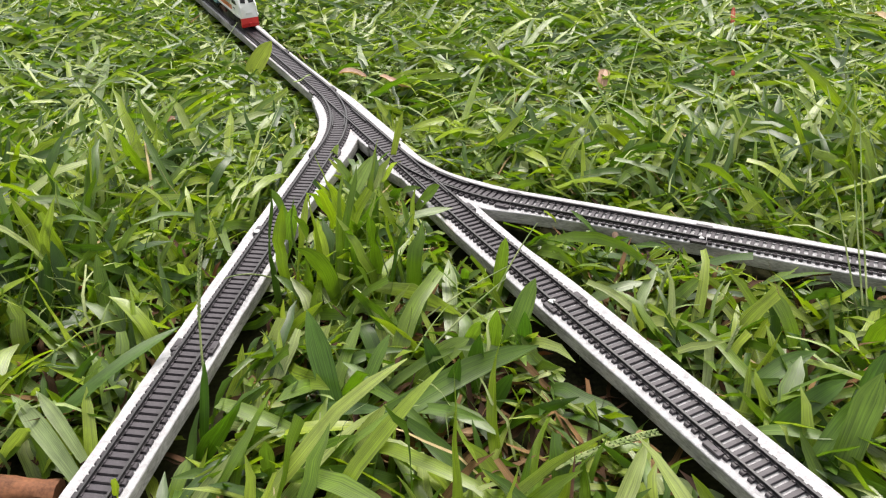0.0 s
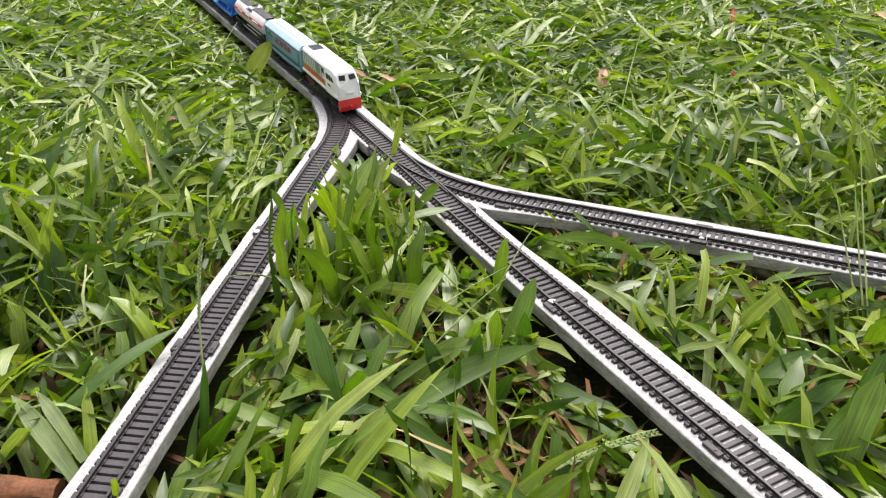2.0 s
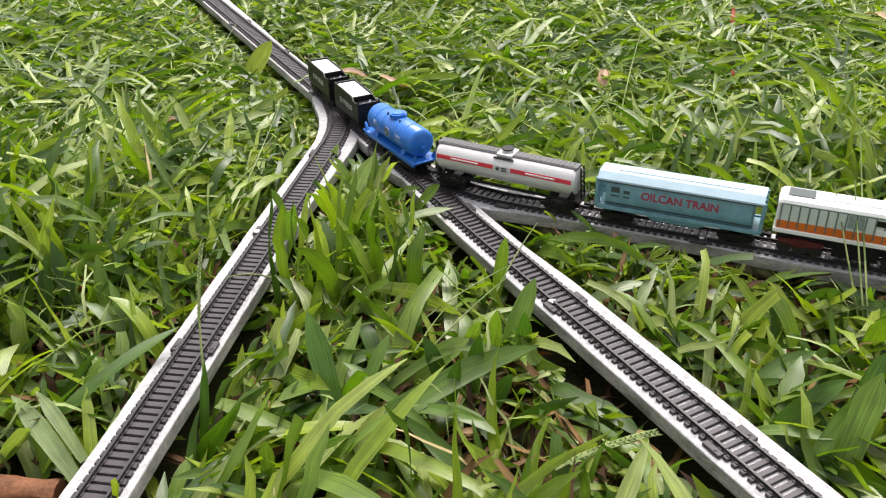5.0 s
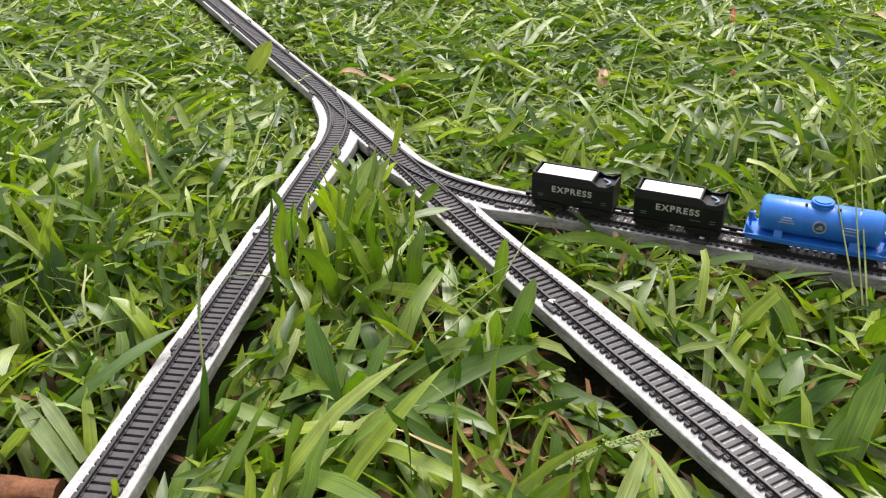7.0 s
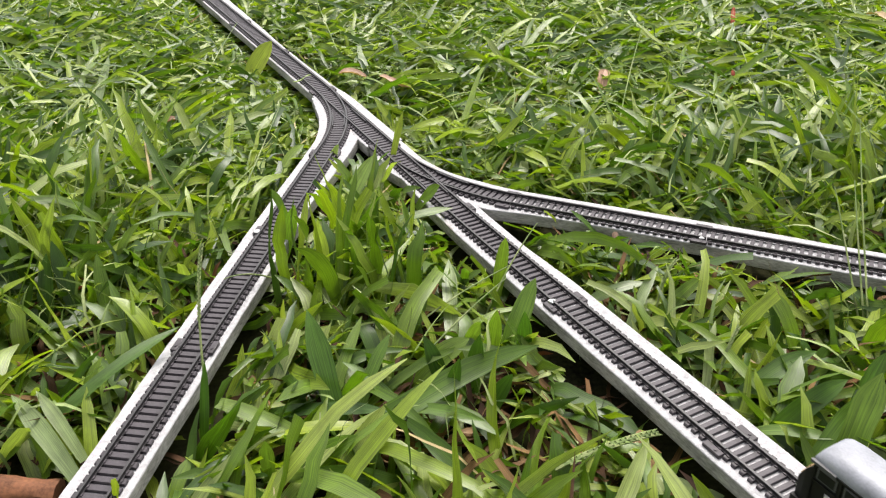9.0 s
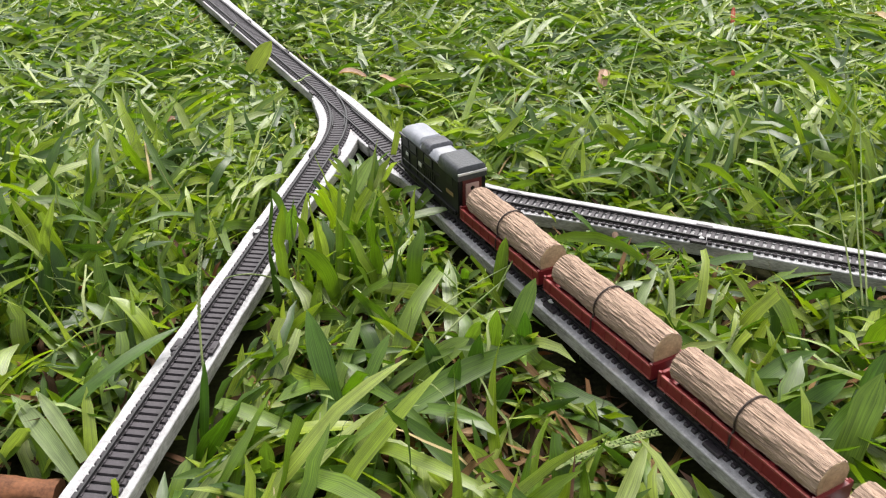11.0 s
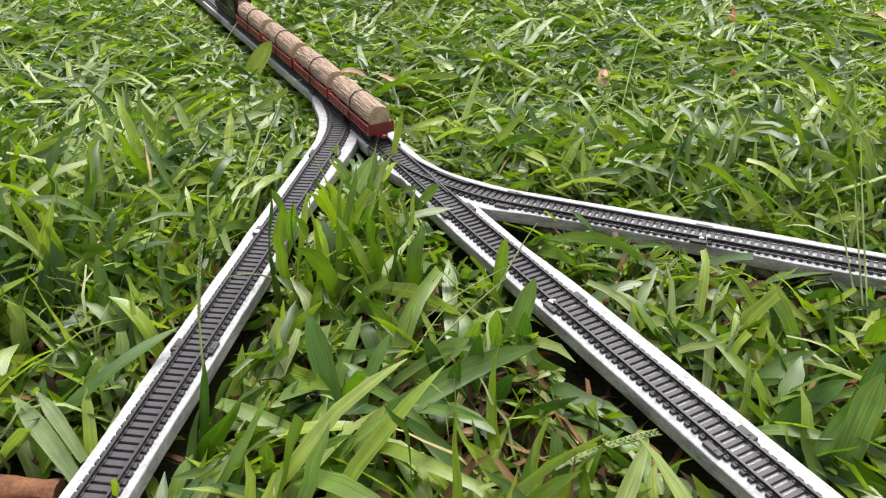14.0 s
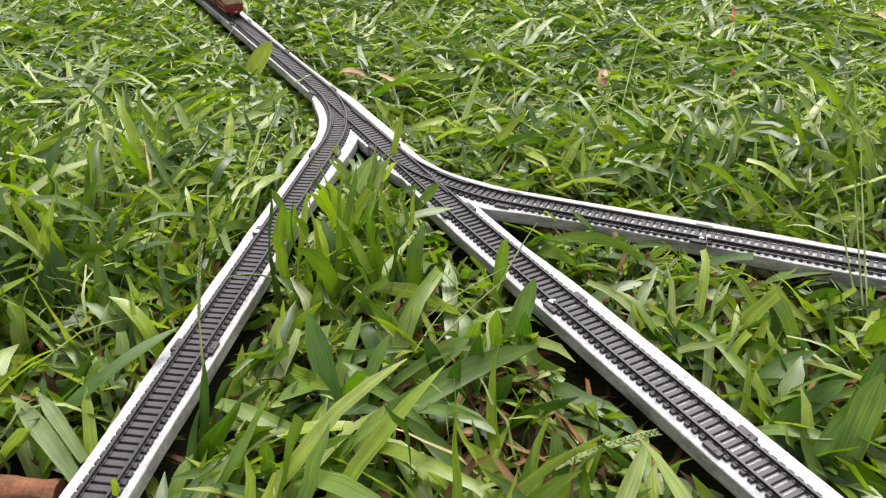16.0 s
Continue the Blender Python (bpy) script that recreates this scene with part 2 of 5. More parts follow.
def tube(bm, x0, x1, r, cy=0.0, cz=0.0, n=28, dome=0.0):
    """A cylinder along x; dome: rounding of its ends."""
    rings = []
    steps = [(x0, r), (x1, r)]
    if dome:
        steps = [(x0, r * 0.62), (x0 + dome * 0.25, r * 0.86), (x0 + dome, r), (x1 - dome, r), (x1 - dome * 0.25, r * 0.86), (x1, r * 0.62)]
    for x, q in steps:
        rings.append([(x, cy + q * math.cos(2 * math.pi * i / n), cz + q * math.sin(2 * math.pi * i / n)) for i in range(n)])
    return loft(bm, rings)


def rod(bm, a, b, r, n=8, r2=None):
    a, b = Vector(a), Vector(b)
    d = b - a
    g = bmesh.ops.create_cone(bm, cap_ends=True, segments=n, radius1=r, radius2=r if r2 is None else r2, depth=d.length)
    m = Matrix.Translation((a + b) / 2) @ d.to_track_quat("Z", "Y").to_matrix().to_4x4()
    bmesh.ops.transform(bm, matrix=m, verts=g["verts"])
    return bm


def lettering(name, words, size, material, parent, m, stretch=1.0, weight=0.00022, gap=1.0):
    """Raised printed words in the built-in font, as a mesh."""
    cu = bpy.data.curves.new(name, "FONT")
    cu.body, cu.size, cu.align_x, cu.align_y, cu.extrude, cu.offset = words, size, "CENTER", "CENTER", 0.00012, weight
    cu.space_character = gap
    tmp = bpy.data.objects.new(name, cu)
    me = bpy.data.meshes.new_from_object(tmp)
    bpy.data.objects.remove(tmp)
    me.name = name
    me.materials.clear()
    me.materials.append(material)
    ob = new(name, me)
    ob.parent = parent
    ob.matrix_basis = m @ Matrix.Diagonal((stretch, 1, 1, 1))
    return ob


MM = 0.001


# ---------------------------------------------------------------- plan of the tracks (millimetres, heading in degrees)
def way(a):
    return np.array([math.cos(radians(a)), math.sin(radians(a))])


H_MAIN, H_FAR, H_NEAR, H_LEFT, H_BRANCH = -64.34, -63.0, -63.0, -100.05, -25.30
BEND = np.array([320.8 - 960 / 2.081, 960.0])      # where the far track meets the first turnout


def bent(start, h0, ang, tangent, l):
    """A point and heading l past the start of a curve that turns by ang, and straight on."""
    sg, a = math.copysign(1, ang), radians(abs(ang))
    R = tangent / math.tan(a / 2)
    d = way(h0)
    if l < 0:
        return start + d * l, h0
    t = min(l / R, a)
    n = np.array([-d[1], d[0]]) * sg
    p = start + d * R * math.sin(t) + n * R * (1 - math.cos(t))
    h = h0 + sg * math.degrees(t)
    return p + way(h) * max(0.0, l - R * a), h


def main_line(s):
    """The far track, the two turnouts, and a slight kink where the long straight begins."""
    if s <= 0:
        return BEND + way(H_FAR) * s, H_FAR
    return bent(BEND + way(H_MAIN) * 370, H_MAIN, H_NEAR - H_MAIN, 24.0, s - 370)


S_LEFT, S_BRANCH = 26.5, 214.0                      # where the two curves leave the main line


def left_line(s):
    return main_line(s) if s < S_LEFT else bent(BEND + way(H_MAIN) * S_LEFT, H_MAIN, H_LEFT - H_MAIN, 80.0, s - S_LEFT)


def branch_line(s):
    return main_line(s) if s < S_BRANCH else bent(BEND + way(H_MAIN) * S_BRANCH, H_MAIN, H_BRANCH - H_MAIN, 86.0, s - S_BRANCH)


def at(line, s, d=0.0, z=0.0):
    """World place (metres) s along a line, d to its left, z over the rail heads."""
    p, h = line(s)
    n = way(h + 90)
    return Vector(((p[0] + n[0] * d) * MM, (p[1] + n[1] * d) * MM, ZR + z * MM))


def sweep(bm, line, s0, s1, d0, d1, z0, z1, step=8.0, wobble=0.0):
    """A strip of rectangular section along a line, from d0 to d1 across and z0 to z1 in height (millimetres)."""
    k = max(1, int(math.ceil((s1 - s0) / step)))
    rings = []
    for i in range(k + 1):
        s = s0 + (s1 - s0) * i / k
        w0 = wobble * noise.noise((s * 0.021, d0, 1.3))
        w1 = wobble * noise.noise((s * 0.021, d1, 7.7))
        rings.append([at(line, s, d0 + w0, z0), at(line, s, d1 + w1, z0), at(line, s, d1 + w1, z1), at(line, s, d0 + w0, z1)])
    return loft(bm, rings)


# ---------------------------------------------------------------- ground
def build_ground():
    n = 120
    xs = [math.copysign(abs(u) ** 3, u) * 40 for u in np.linspace(-1, 1, n)]
    verts = [(x, y + 0.8, 0.006 * noise.noise((x * 9, y * 9, 0)) - 0.004 + 0.25 * noise.noise((x * 0.1, y * 0.1, 3)) * min(1, (abs(x) + abs(y)) / 20)) for y in xs for x in xs]
    faces = [(j * n + i, j * n + i + 1, (j + 1) * n + i + 1, (j + 1) * n + i) for j in range(n - 1) for i in range(n - 1)]
    me = bpy.data.meshes.new("ground")
    me.from_pydata(verts, [], faces)
    me.materials.append(M_SOIL)
    return tagged(new("ground", me), "dark brown lawn soil under thick grass", "ground", kind="structure")


build_ground()

# ---------------------------------------------------------------- boards under the tracks
BT, BB = -4.3, -14.8                                # top and underside of the boards under the rail heads


def edge(table, q):
    """Width at q out of a short table of (place along the line, width)."""
    return float(np.interp(q, [a for a, _ in table], [b for _, b in table]))


def build_board(name, line, s0, s1, left, right, label, drop=0.0):
    """left, right: how far the board reaches on either side of the track, place by place."""
    bm = bmesh.new()
    k = int((s1 - s0) / 9)
    rings = []
    for i in range(k + 1):
        s = s0 + (s1 - s0) * i / k
        a = -edge(right, s) + 0.6 * noise.noise((s * 0.021, s0, 1.3)) + 0.35 * noise.noise((s * 0.13, s0, 4.3))
        b = edge(left, s) + 0.6 * noise.noise((s * 0.021, s0, 7.7)) + 0.35 * noise.noise((s * 0.13, s0, 9.1))
        sag = 0.5 * noise.noise((s * 0.008, s0, 3.1))
        rings.append([at(line, s, d, z) for d, z in ((a, BB - drop + sag), (b, BB - drop + sag), (b, BT - drop), (a, BT - drop))])
    loft(bm, rings)
    bmesh.ops.recalc_face_normals(bm, faces=bm.faces)
    edges = [e for e in bm.edges if len(e.link_faces) == 2 and e.calc_face_angle(0) > 1.0]
    bmesh.ops.bevel(bm, geom=edges, offset=0.0009, segments=2, affect="EDGES", profile=0.5)
    bm.normal_update()
    ob = part(name, bm, M_BOARD)
    # side and under faces take the grey that holds their shade
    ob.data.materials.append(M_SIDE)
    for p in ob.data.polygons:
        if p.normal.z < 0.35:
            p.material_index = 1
    return tagged(ob, label, "board", "white boards under the tracks")


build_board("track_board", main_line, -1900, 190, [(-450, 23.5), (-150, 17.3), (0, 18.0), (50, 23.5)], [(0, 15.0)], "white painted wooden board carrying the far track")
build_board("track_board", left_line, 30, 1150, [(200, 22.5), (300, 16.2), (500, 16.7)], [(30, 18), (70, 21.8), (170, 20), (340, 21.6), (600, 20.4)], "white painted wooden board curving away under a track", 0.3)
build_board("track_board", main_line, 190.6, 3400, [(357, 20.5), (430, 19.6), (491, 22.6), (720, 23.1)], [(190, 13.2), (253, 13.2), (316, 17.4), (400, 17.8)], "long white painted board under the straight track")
build_board("track_board", branch_line, 214, 2750, [(242, 19.4), (287, 19.8), (328, 23), (442, 24), (535, 25.4), (665, 24.4)], [(330, 21), (356, 21), (387, 16), (419, 14), (540, 13.2), (600, 15.6)], "white painted board with rough side in a shaded grey under a track", 0.3)

# ---------------------------------------------------------------- tracks
PITCH, GAUGE = 6.1, 16.5


def sleeper_mesh(t):
    """One sleeper, half t wide, with chairs that hold the rails."""
    bm = bmesh.new()
    w = 12.4 * MM
    prof = [(-w, -4.25 * MM), (w, -4.25 * MM), (w, -2.7 * MM), (w - 0.5 * MM, -2.25 * MM), (-w + 0.5 * MM, -2.25 * MM), (-w, -2.7 * MM)]
    loft(bm, [[(x, y, z) for y, z in prof] for x in (-t * MM, t * MM)])
    for side in (-1, 1):
        for off in (-1.7, 1.7):
            c = side * GAUGE / 2 + off
            obox(bm, pose(0, c * MM, -2.0 * MM), t * 1.2 * MM, 1.0 * MM, 0.8 * MM)
    bmesh.ops.recalc_face_normals(bm, faces=bm.faces)
    me = bpy.data.meshes.new("sleeper")
    bm.to_mesh(me)
    bm.free()
    me.materials.append(M_TRACK)
    return me


SLEEPER_WIDE, SLEEPER_SLIM = sleeper_mesh(1.95), sleeper_mesh(1.5)


def frame_at(line, s, z=0.0):
    p, h = line(s)
    return pose(p[0] * MM, p[1] * MM, ZR + z * MM, 0, 0, h)


def build_track(line, s0, s1, label, drop=0.0, seen=True, name="track_piece", sleeper=SLEEPER_WIDE):
    """One piece of track: two rails, its sleepers and the joint clips at its end."""
    thing = tagged(new(name), label, "toy track", "toy track pieces")
    thing.matrix_basis = frame_at(line, s0, -4.25)
    inv = thing.matrix_basis.inverted()
    for side in (-1, 1):
        bm = bmesh.new()
        c = side * GAUGE / 2
        sweep(bm, line, s0, s1, c - 0.75, c + 0.75, -1.3 - drop, 0.0 - drop)
        sweep(bm, line, s0, s1, c - 0.45, c + 0.45, -2.4 - drop, -1.2 - drop)
        sweep(bm, line, s0, s1, c - 1.5, c + 1.5, -3.0 - drop, -2.0 - drop)
        bmesh.ops.transform(bm, matrix=inv, verts=bm.verts)
        part("rail", bm, M_RAIL, thing)
    count = int(round((s1 - s0) / PITCH))
    if seen:
        for i in range(count):
            s = s0 + (i + 0.5) * (s1 - s0) / count
            ob = new("sleeper", sleeper)
            ob.parent = thing
            ob.matrix_basis = inv @ frame_at(line, s, -drop)
    else:
        bm = bmesh.new()
        for i in range(count):
            s = s0 + (i + 0.5) * (s1 - s0) / count
            obox(bm, inv @ frame_at(line, s, -3.25 - drop), 3.2 * MM, 24.8 * MM, 2.0 * MM)
        tagged(part("sleeper", bm, M_TRACK, thing), kind="stuff")
    for side in (-1, 1):
        bm = bmesh.new()
        m = inv @ frame_at(line, s1 - 5.0, -2.6 - drop) @ Matrix.Translation((0, side * 12.6 * MM, 0))
        obox(bm, m @ Matrix.Translation((0, 0, -0.35 * MM)), 13 * MM, 4.4 * MM, 2.5 * MM, 0.5 * MM)
        rod(bm, m @ Vector((0.002, 0, 0.0008)), m @ Vector((0.002, 0, 0.0014)), 0.0011, 10)
        part("joint_clip", bm, M_TRACK, thing)
    return thing


LBL = "black plastic toy track on a white board"
for k in range(-11, 0):
    build_track(main_line, 24 + 166 * k, 23.4 + 166 * (k + 1), LBL, seen=k >= -3)
build_track(main_line, 24, 203.4, "black plastic straight track through a turnout")
build_track(left_line, 24.6, 205, "black plastic curved track of a turnout", 0.25)
for k in range(5):
    build_track(left_line, 205.6 + 156 * k, 205 + 156 * (k + 1), LBL, seen=k < 3)
build_track(main_line, 204, 359.4, "black plastic straight track through a turnout")
build_track(branch_line, 204.6, 373.4, "black plastic curved track of a turnout", 0.25)
for k in range(18):
    build_track(main_line, 360 + 159.5 * k, 359.4 + 159.5 * (k + 1), LBL, seen=k < 3, sleeper=SLEEPER_SLIM)
for k in range(14):
    build_track(branch_line, 374 + 163 * k, 373.4 + 163 * (k + 1), LBL, seen=k < 3, sleeper=SLEEPER_SLIM)


def build_fleck(line, s, d, r, seed):
    """A small flattened crumb of white filler on a joint."""
    bm = bmesh.new()
    bmesh.ops.create_icosphere(bm, subdivisions=2, radius=r * MM)
    for v in bm.verts:
        v.co *= 1 + 0.25 * noise.noise(v.co * 900 + Vector((seed, 0, 0)))
        v.co.z *= 0.45
    return tagged(part("crumb", bm, M_PRINTW, at=frame_at(line, s, -1.0) @ Matrix.Translation((0, d * MM, 0)), smooth=True), "white crumb stuck on a track joint", "crumb", "white crumbs")


build_fleck(main_line, 510, -8.6, 2.6, 1)
build_fleck(branch_line, 533, -8.6, 2.2, 2)
build_fleck(left_line, 360, -11.5, 2.6, 3)


def build_turnout_rail(line_a, s0, s1, d, label):
    """A short check rail or switch tongue inside a turnout."""
    bm = bmesh.new()
    sweep(bm, line_a, s0, s1, d - 0.5, d + 0.5, -2.2, -0.15)
    return tagged(part("check_rail", bm, M_RAIL), label, "rail", "check rails")


for ln, a, b in ((main_line, 95, 135), (left_line, 95, 135), (main_line, 285, 325), (branch_line, 285, 325)):
    for d in (-6.0, 6.0):
        build_turnout_rail(ln, a, b, d, "short black check rail inside a turnout")


# ---------------------------------------------------------------- grass
CELL = 3.0                                           # millimetres per cell of the plan that keeps the tracks clear
GX0, GX1, GY0, GY1 = -3700, 3700, -2700, 4300


def clearance_map():
    """Distance (mm) from the nearest track's middle, on a grid."""
    w, h = int((GX1 - GX0) / CELL), int((GY1 - GY0) / CELL)
    yy, xx = np.mgrid[0:h, 0:w]
    X, Y = GX0 + (xx + 0.5) * CELL, GY0 + (yy + 0.5) * CELL
    best = np.full((h, w), 1e9, dtype=np.float32)

    def seg(a, b):
        d = b - a
        t = np.clip(((X - a[0]) * d[0] + (Y - a[1]) * d[1]) / (d @ d), 0, 1)
        np.minimum(best, np.hypot(X - a[0] - t * d[0], Y - a[1] - t * d[1]), out=best)

    seg(main_line(-1900)[0], BEND)
    seg(BEND, main_line(394)[0])
    seg(main_line(394)[0], main_line(3400)[0])
    for line, s0, end in ((left_line, S_LEFT, 1150), (branch_line, S_BRANCH, 2750)):
        cuts = [s0 + 12 * i for i in range(16)] + [end]
        for u, v in zip(cuts, cuts[1:]):
            seg(line(u)[0], line(v)[0])
    return best


CLEAR = clearance_map()


def clear_of(px, py):
    i = np.clip(((px * 1000 - GX0) / CELL).astype(int), 0, CLEAR.shape[1] - 1)
    j = np.clip(((py * 1000 - GY0) / CELL).astype(int), 0, CLEAR.shape[0] - 1)
    return CLEAR[j, i]


def blades(root, az, length, width, lift, droop, twist, segs=6, fold=0.24, blunt=0.68, mown=0.22):
    """Spines and strips of many blades at once. lift: rise at the root, droop: how far the heading tips over towards the end (radians)."""
    n = len(az)
    t = np.linspace(0, 1, segs + 1)
    pitch = lift[:, None] - droop[:, None] * t[None, :] ** 2.0
    step = length[:, None] / segs
    bend = az[:, None] + twist[:, None] * t[None, :] * 0.18
    dx, dy, dz = np.cos(pitch) * np.cos(bend) * step, np.cos(pitch) * np.sin(bend) * step, np.sin(pitch) * step
    sp = np.zeros((n, segs + 1, 3))
    sp[:, 1:, 0], sp[:, 1:, 1], sp[:, 1:, 2] = np.cumsum(dx[:, :-1], 1), np.cumsum(dy[:, :-1], 1), np.cumsum(dz[:, :-1], 1)
    sp += root[:, None, :]
    jit = np.random.default_rng(n + segs)
    sp[:, 1:] += np.cumsum(jit.normal(0, 0.0013, (n, segs, 3)), 1)
    # some blades end in a mown, squared-off tip, the others in a short point
    tip = np.where(jit.random(n) < mown, jit.uniform(0.45, 0.85, n), 0.05)
    taper = np.maximum(1 - ((t - blunt) / (1 - blunt)).clip(0)[None, :] ** 1.8, tip[:, None])
    half = 0.5 * width[:, None] * np.minimum(0.62 + t * 1.6, 1.0)[None, :] * taper * jit.uniform(0.92, 1.08, (n, segs + 1))
    roll = twist[:, None] * (0.3 + 0.9 * t[None, :])
    sx, sy = -np.sin(bend), np.cos(bend)
    up = np.stack([-np.sin(pitch) * np.cos(bend), -np.sin(pitch) * np.sin(bend), np.cos(pitch)], -1)
    side = np.stack([sx, sy, np.zeros_like(sx)], -1)
    across = side * np.cos(roll)[..., None] + up * np.sin(roll)[..., None]
    nor = up * np.cos(roll)[..., None] - side * np.sin(roll)[..., None]
    mid = sp - nor * (half * fold)[..., None]
    return sp, np.stack([sp + across * half[..., None], mid, sp - across * half[..., None]], 2)


def strip_mesh(name, V, material):
    """One mesh out of strips V (n, rows, 3, xyz), with a width/length map."""
    n, rows, c, _ = V.shape
    base = (np.arange(n) * rows * c)[:, None, None, None]
    r = np.arange(rows - 1)[None, :, None, None]
    k = np.arange(c - 1)[None, None, :, None]
    q = base + r * c + k + np.array([0, 1, c + 1, c])[None, None, None, :]
    faces = q.reshape(-1, 4)
    me = bpy.data.meshes.new(name)
    me.vertices.add(n * rows * c)
    me.vertices.foreach_set("co", V.reshape(-1).astype(np.float32))
    me.loops.add(faces.size)
    me.loops.foreach_set("vertex_index", faces.reshape(-1).astype(np.int32))
    me.polygons.add(len(faces))
    me.polygons.foreach_set("loop_start", (np.arange(len(faces)) * 4).astype(np.int32))
    me.polygons.foreach_set("use_smooth", np.ones(len(faces), dtype=bool))
    uvl = me.uv_layers.new(name="map")
    u = np.tile(np.linspace(0, 1, c), n * rows)
    v = np.tile(np.repeat(np.linspace(0, 1, rows), c), n)
    uvl.data.foreach_set("uv", np.stack([u, v], 1)[faces.reshape(-1)].reshape(-1).astype(np.float32))
    me.update(calc_edges=True)
    me.materials.append(material)
    return new(name, me)


def field(rng, x0, x1, y0, y1, per_m2):
    n = int((x1 - x0) * (y1 - y0) * per_m2)
    return np.stack([rng.uniform(x0, x1, n), rng.uniform(y0, y1, n), np.zeros(n)], 1)


def in_view(p, margin=0.06):
    """The stretch of lawn before the camera, with a margin."""
    half = 0.16 + margin + 0.42 * np.clip(p[:, 1], 0.2, 3)
    return (np.abs(p[:, 0]) < half) & (p[:, 1] > 0.26) & (p[:, 1] < 1.75)


def grow(name, seed, pts, wid, leng, lift, droop, material, label, over=0.0, top=0.16, segs=6, press=True):
    rng = np.random.default_rng(seed)
    n = len(pts)
    # tufts: neighbouring blades share a heading and a tone of vigour
    tuft = np.array([noise.noise((x * 22, y * 22, seed)) for x, y, _ in pts])
    vig = np.array([noise.noise((x * 6, y * 6, seed + 9)) for x, y, _ in pts])
    az = tuft * 7.0 + rng.normal(0, 1.3, n)
    ln = rng.uniform(*leng, n) * (1 + 0.45 * vig)
    wd = rng.uniform(*wid, n) * (1 + 0.2 * vig)
    lf, dr = rng.uniform(*lift, n), rng.uniform(*droop, n)
    # the lawn is shorter and flatter farther off, taller and more upright close by
    k = np.clip((pts[:, 1] - 0.53) / 0.32, 0, 1)
    ln, lf = ln * (1.10 - 0.36 * k), lf * (1.34 - 0.84 * k)
    wd = wd * np.interp(pts[:, 1], [0.38, 0.6, 1.05], [1.15, 0.92, 0.76])
    pts = pts.copy()
    pts[:, 2] = rng.uniform(0.0, 0.012, n)
    sp, V = blades(pts, az, ln, wd, lf, dr, rng.normal(0, 0.95, n), segs)
    c = clear_of(sp[..., 0], sp[..., 1])
    high = sp[..., 2]
    # blades that would stand through a board are left out; a few tips lean over its edge
    bad = ((c < 25.5) & (high > 0.014) & ~((c > 16.5 + rng.uniform(0, 7, n)[:, None]) & (high > ZR + 0.001) & (rng.random(n) < over)[:, None])).any(1)
    # grass is pressed down along the boards
    free = rng.random(n) < (0.012 if press else 0.75)
    bad |= ((high > ZR - 0.002 + 0.6 * np.clip(c - 23.0, 0, 999) * MM).any(1)) & ~free
    bad |= (c[:, 0] < 27) | (high.max(1) > top) | (high.min(1) < -0.006)
    # nothing stands tall close to the boards
    if press:
        bad |= ((c < 130) & (high > 0.040 + 0.00025 * c)).any(1)
        # the grass in front is low, and single leaves stand out of it
        bad |= ((sp[..., 1] < 0.48) & (sp[..., 1] > 0.22) & (np.abs(sp[..., 0]) < 0.5) & (high > 0.044)).any(1) & (rng.random(n) < 0.85)
    # the husk lies free
    bad |= ((sp[..., 0] > -0.32) & (sp[..., 0] < -0.205) & (sp[..., 1] > 0.27) & (sp[..., 1] < 0.368) & (high > 0.010)).any(1)
    ob = strip_mesh(name, V[~bad], material)
    return tagged(ob, label, "grass", kind="stuff")


BARE = ((52, 405, 72), (205, 520, 70), (-30, 520, 50), (-235, 525, 58), (-275, 505, 65), (-330, 545, 50), (-6, 560, 40), (-30, 380, 55), (150, 330, 60), (25, 455, 45), (105, 505, 45))   # thin patches: x, y, radius


def thinness(p):
    k = np.zeros(len(p))
    for x, y, r in BARE:
        k = np.maximum(k, np.clip(1.25 - np.hypot(p[:, 0] * 1000 - x, p[:, 1] * 1000 - y) / r, 0, 1))
    return k


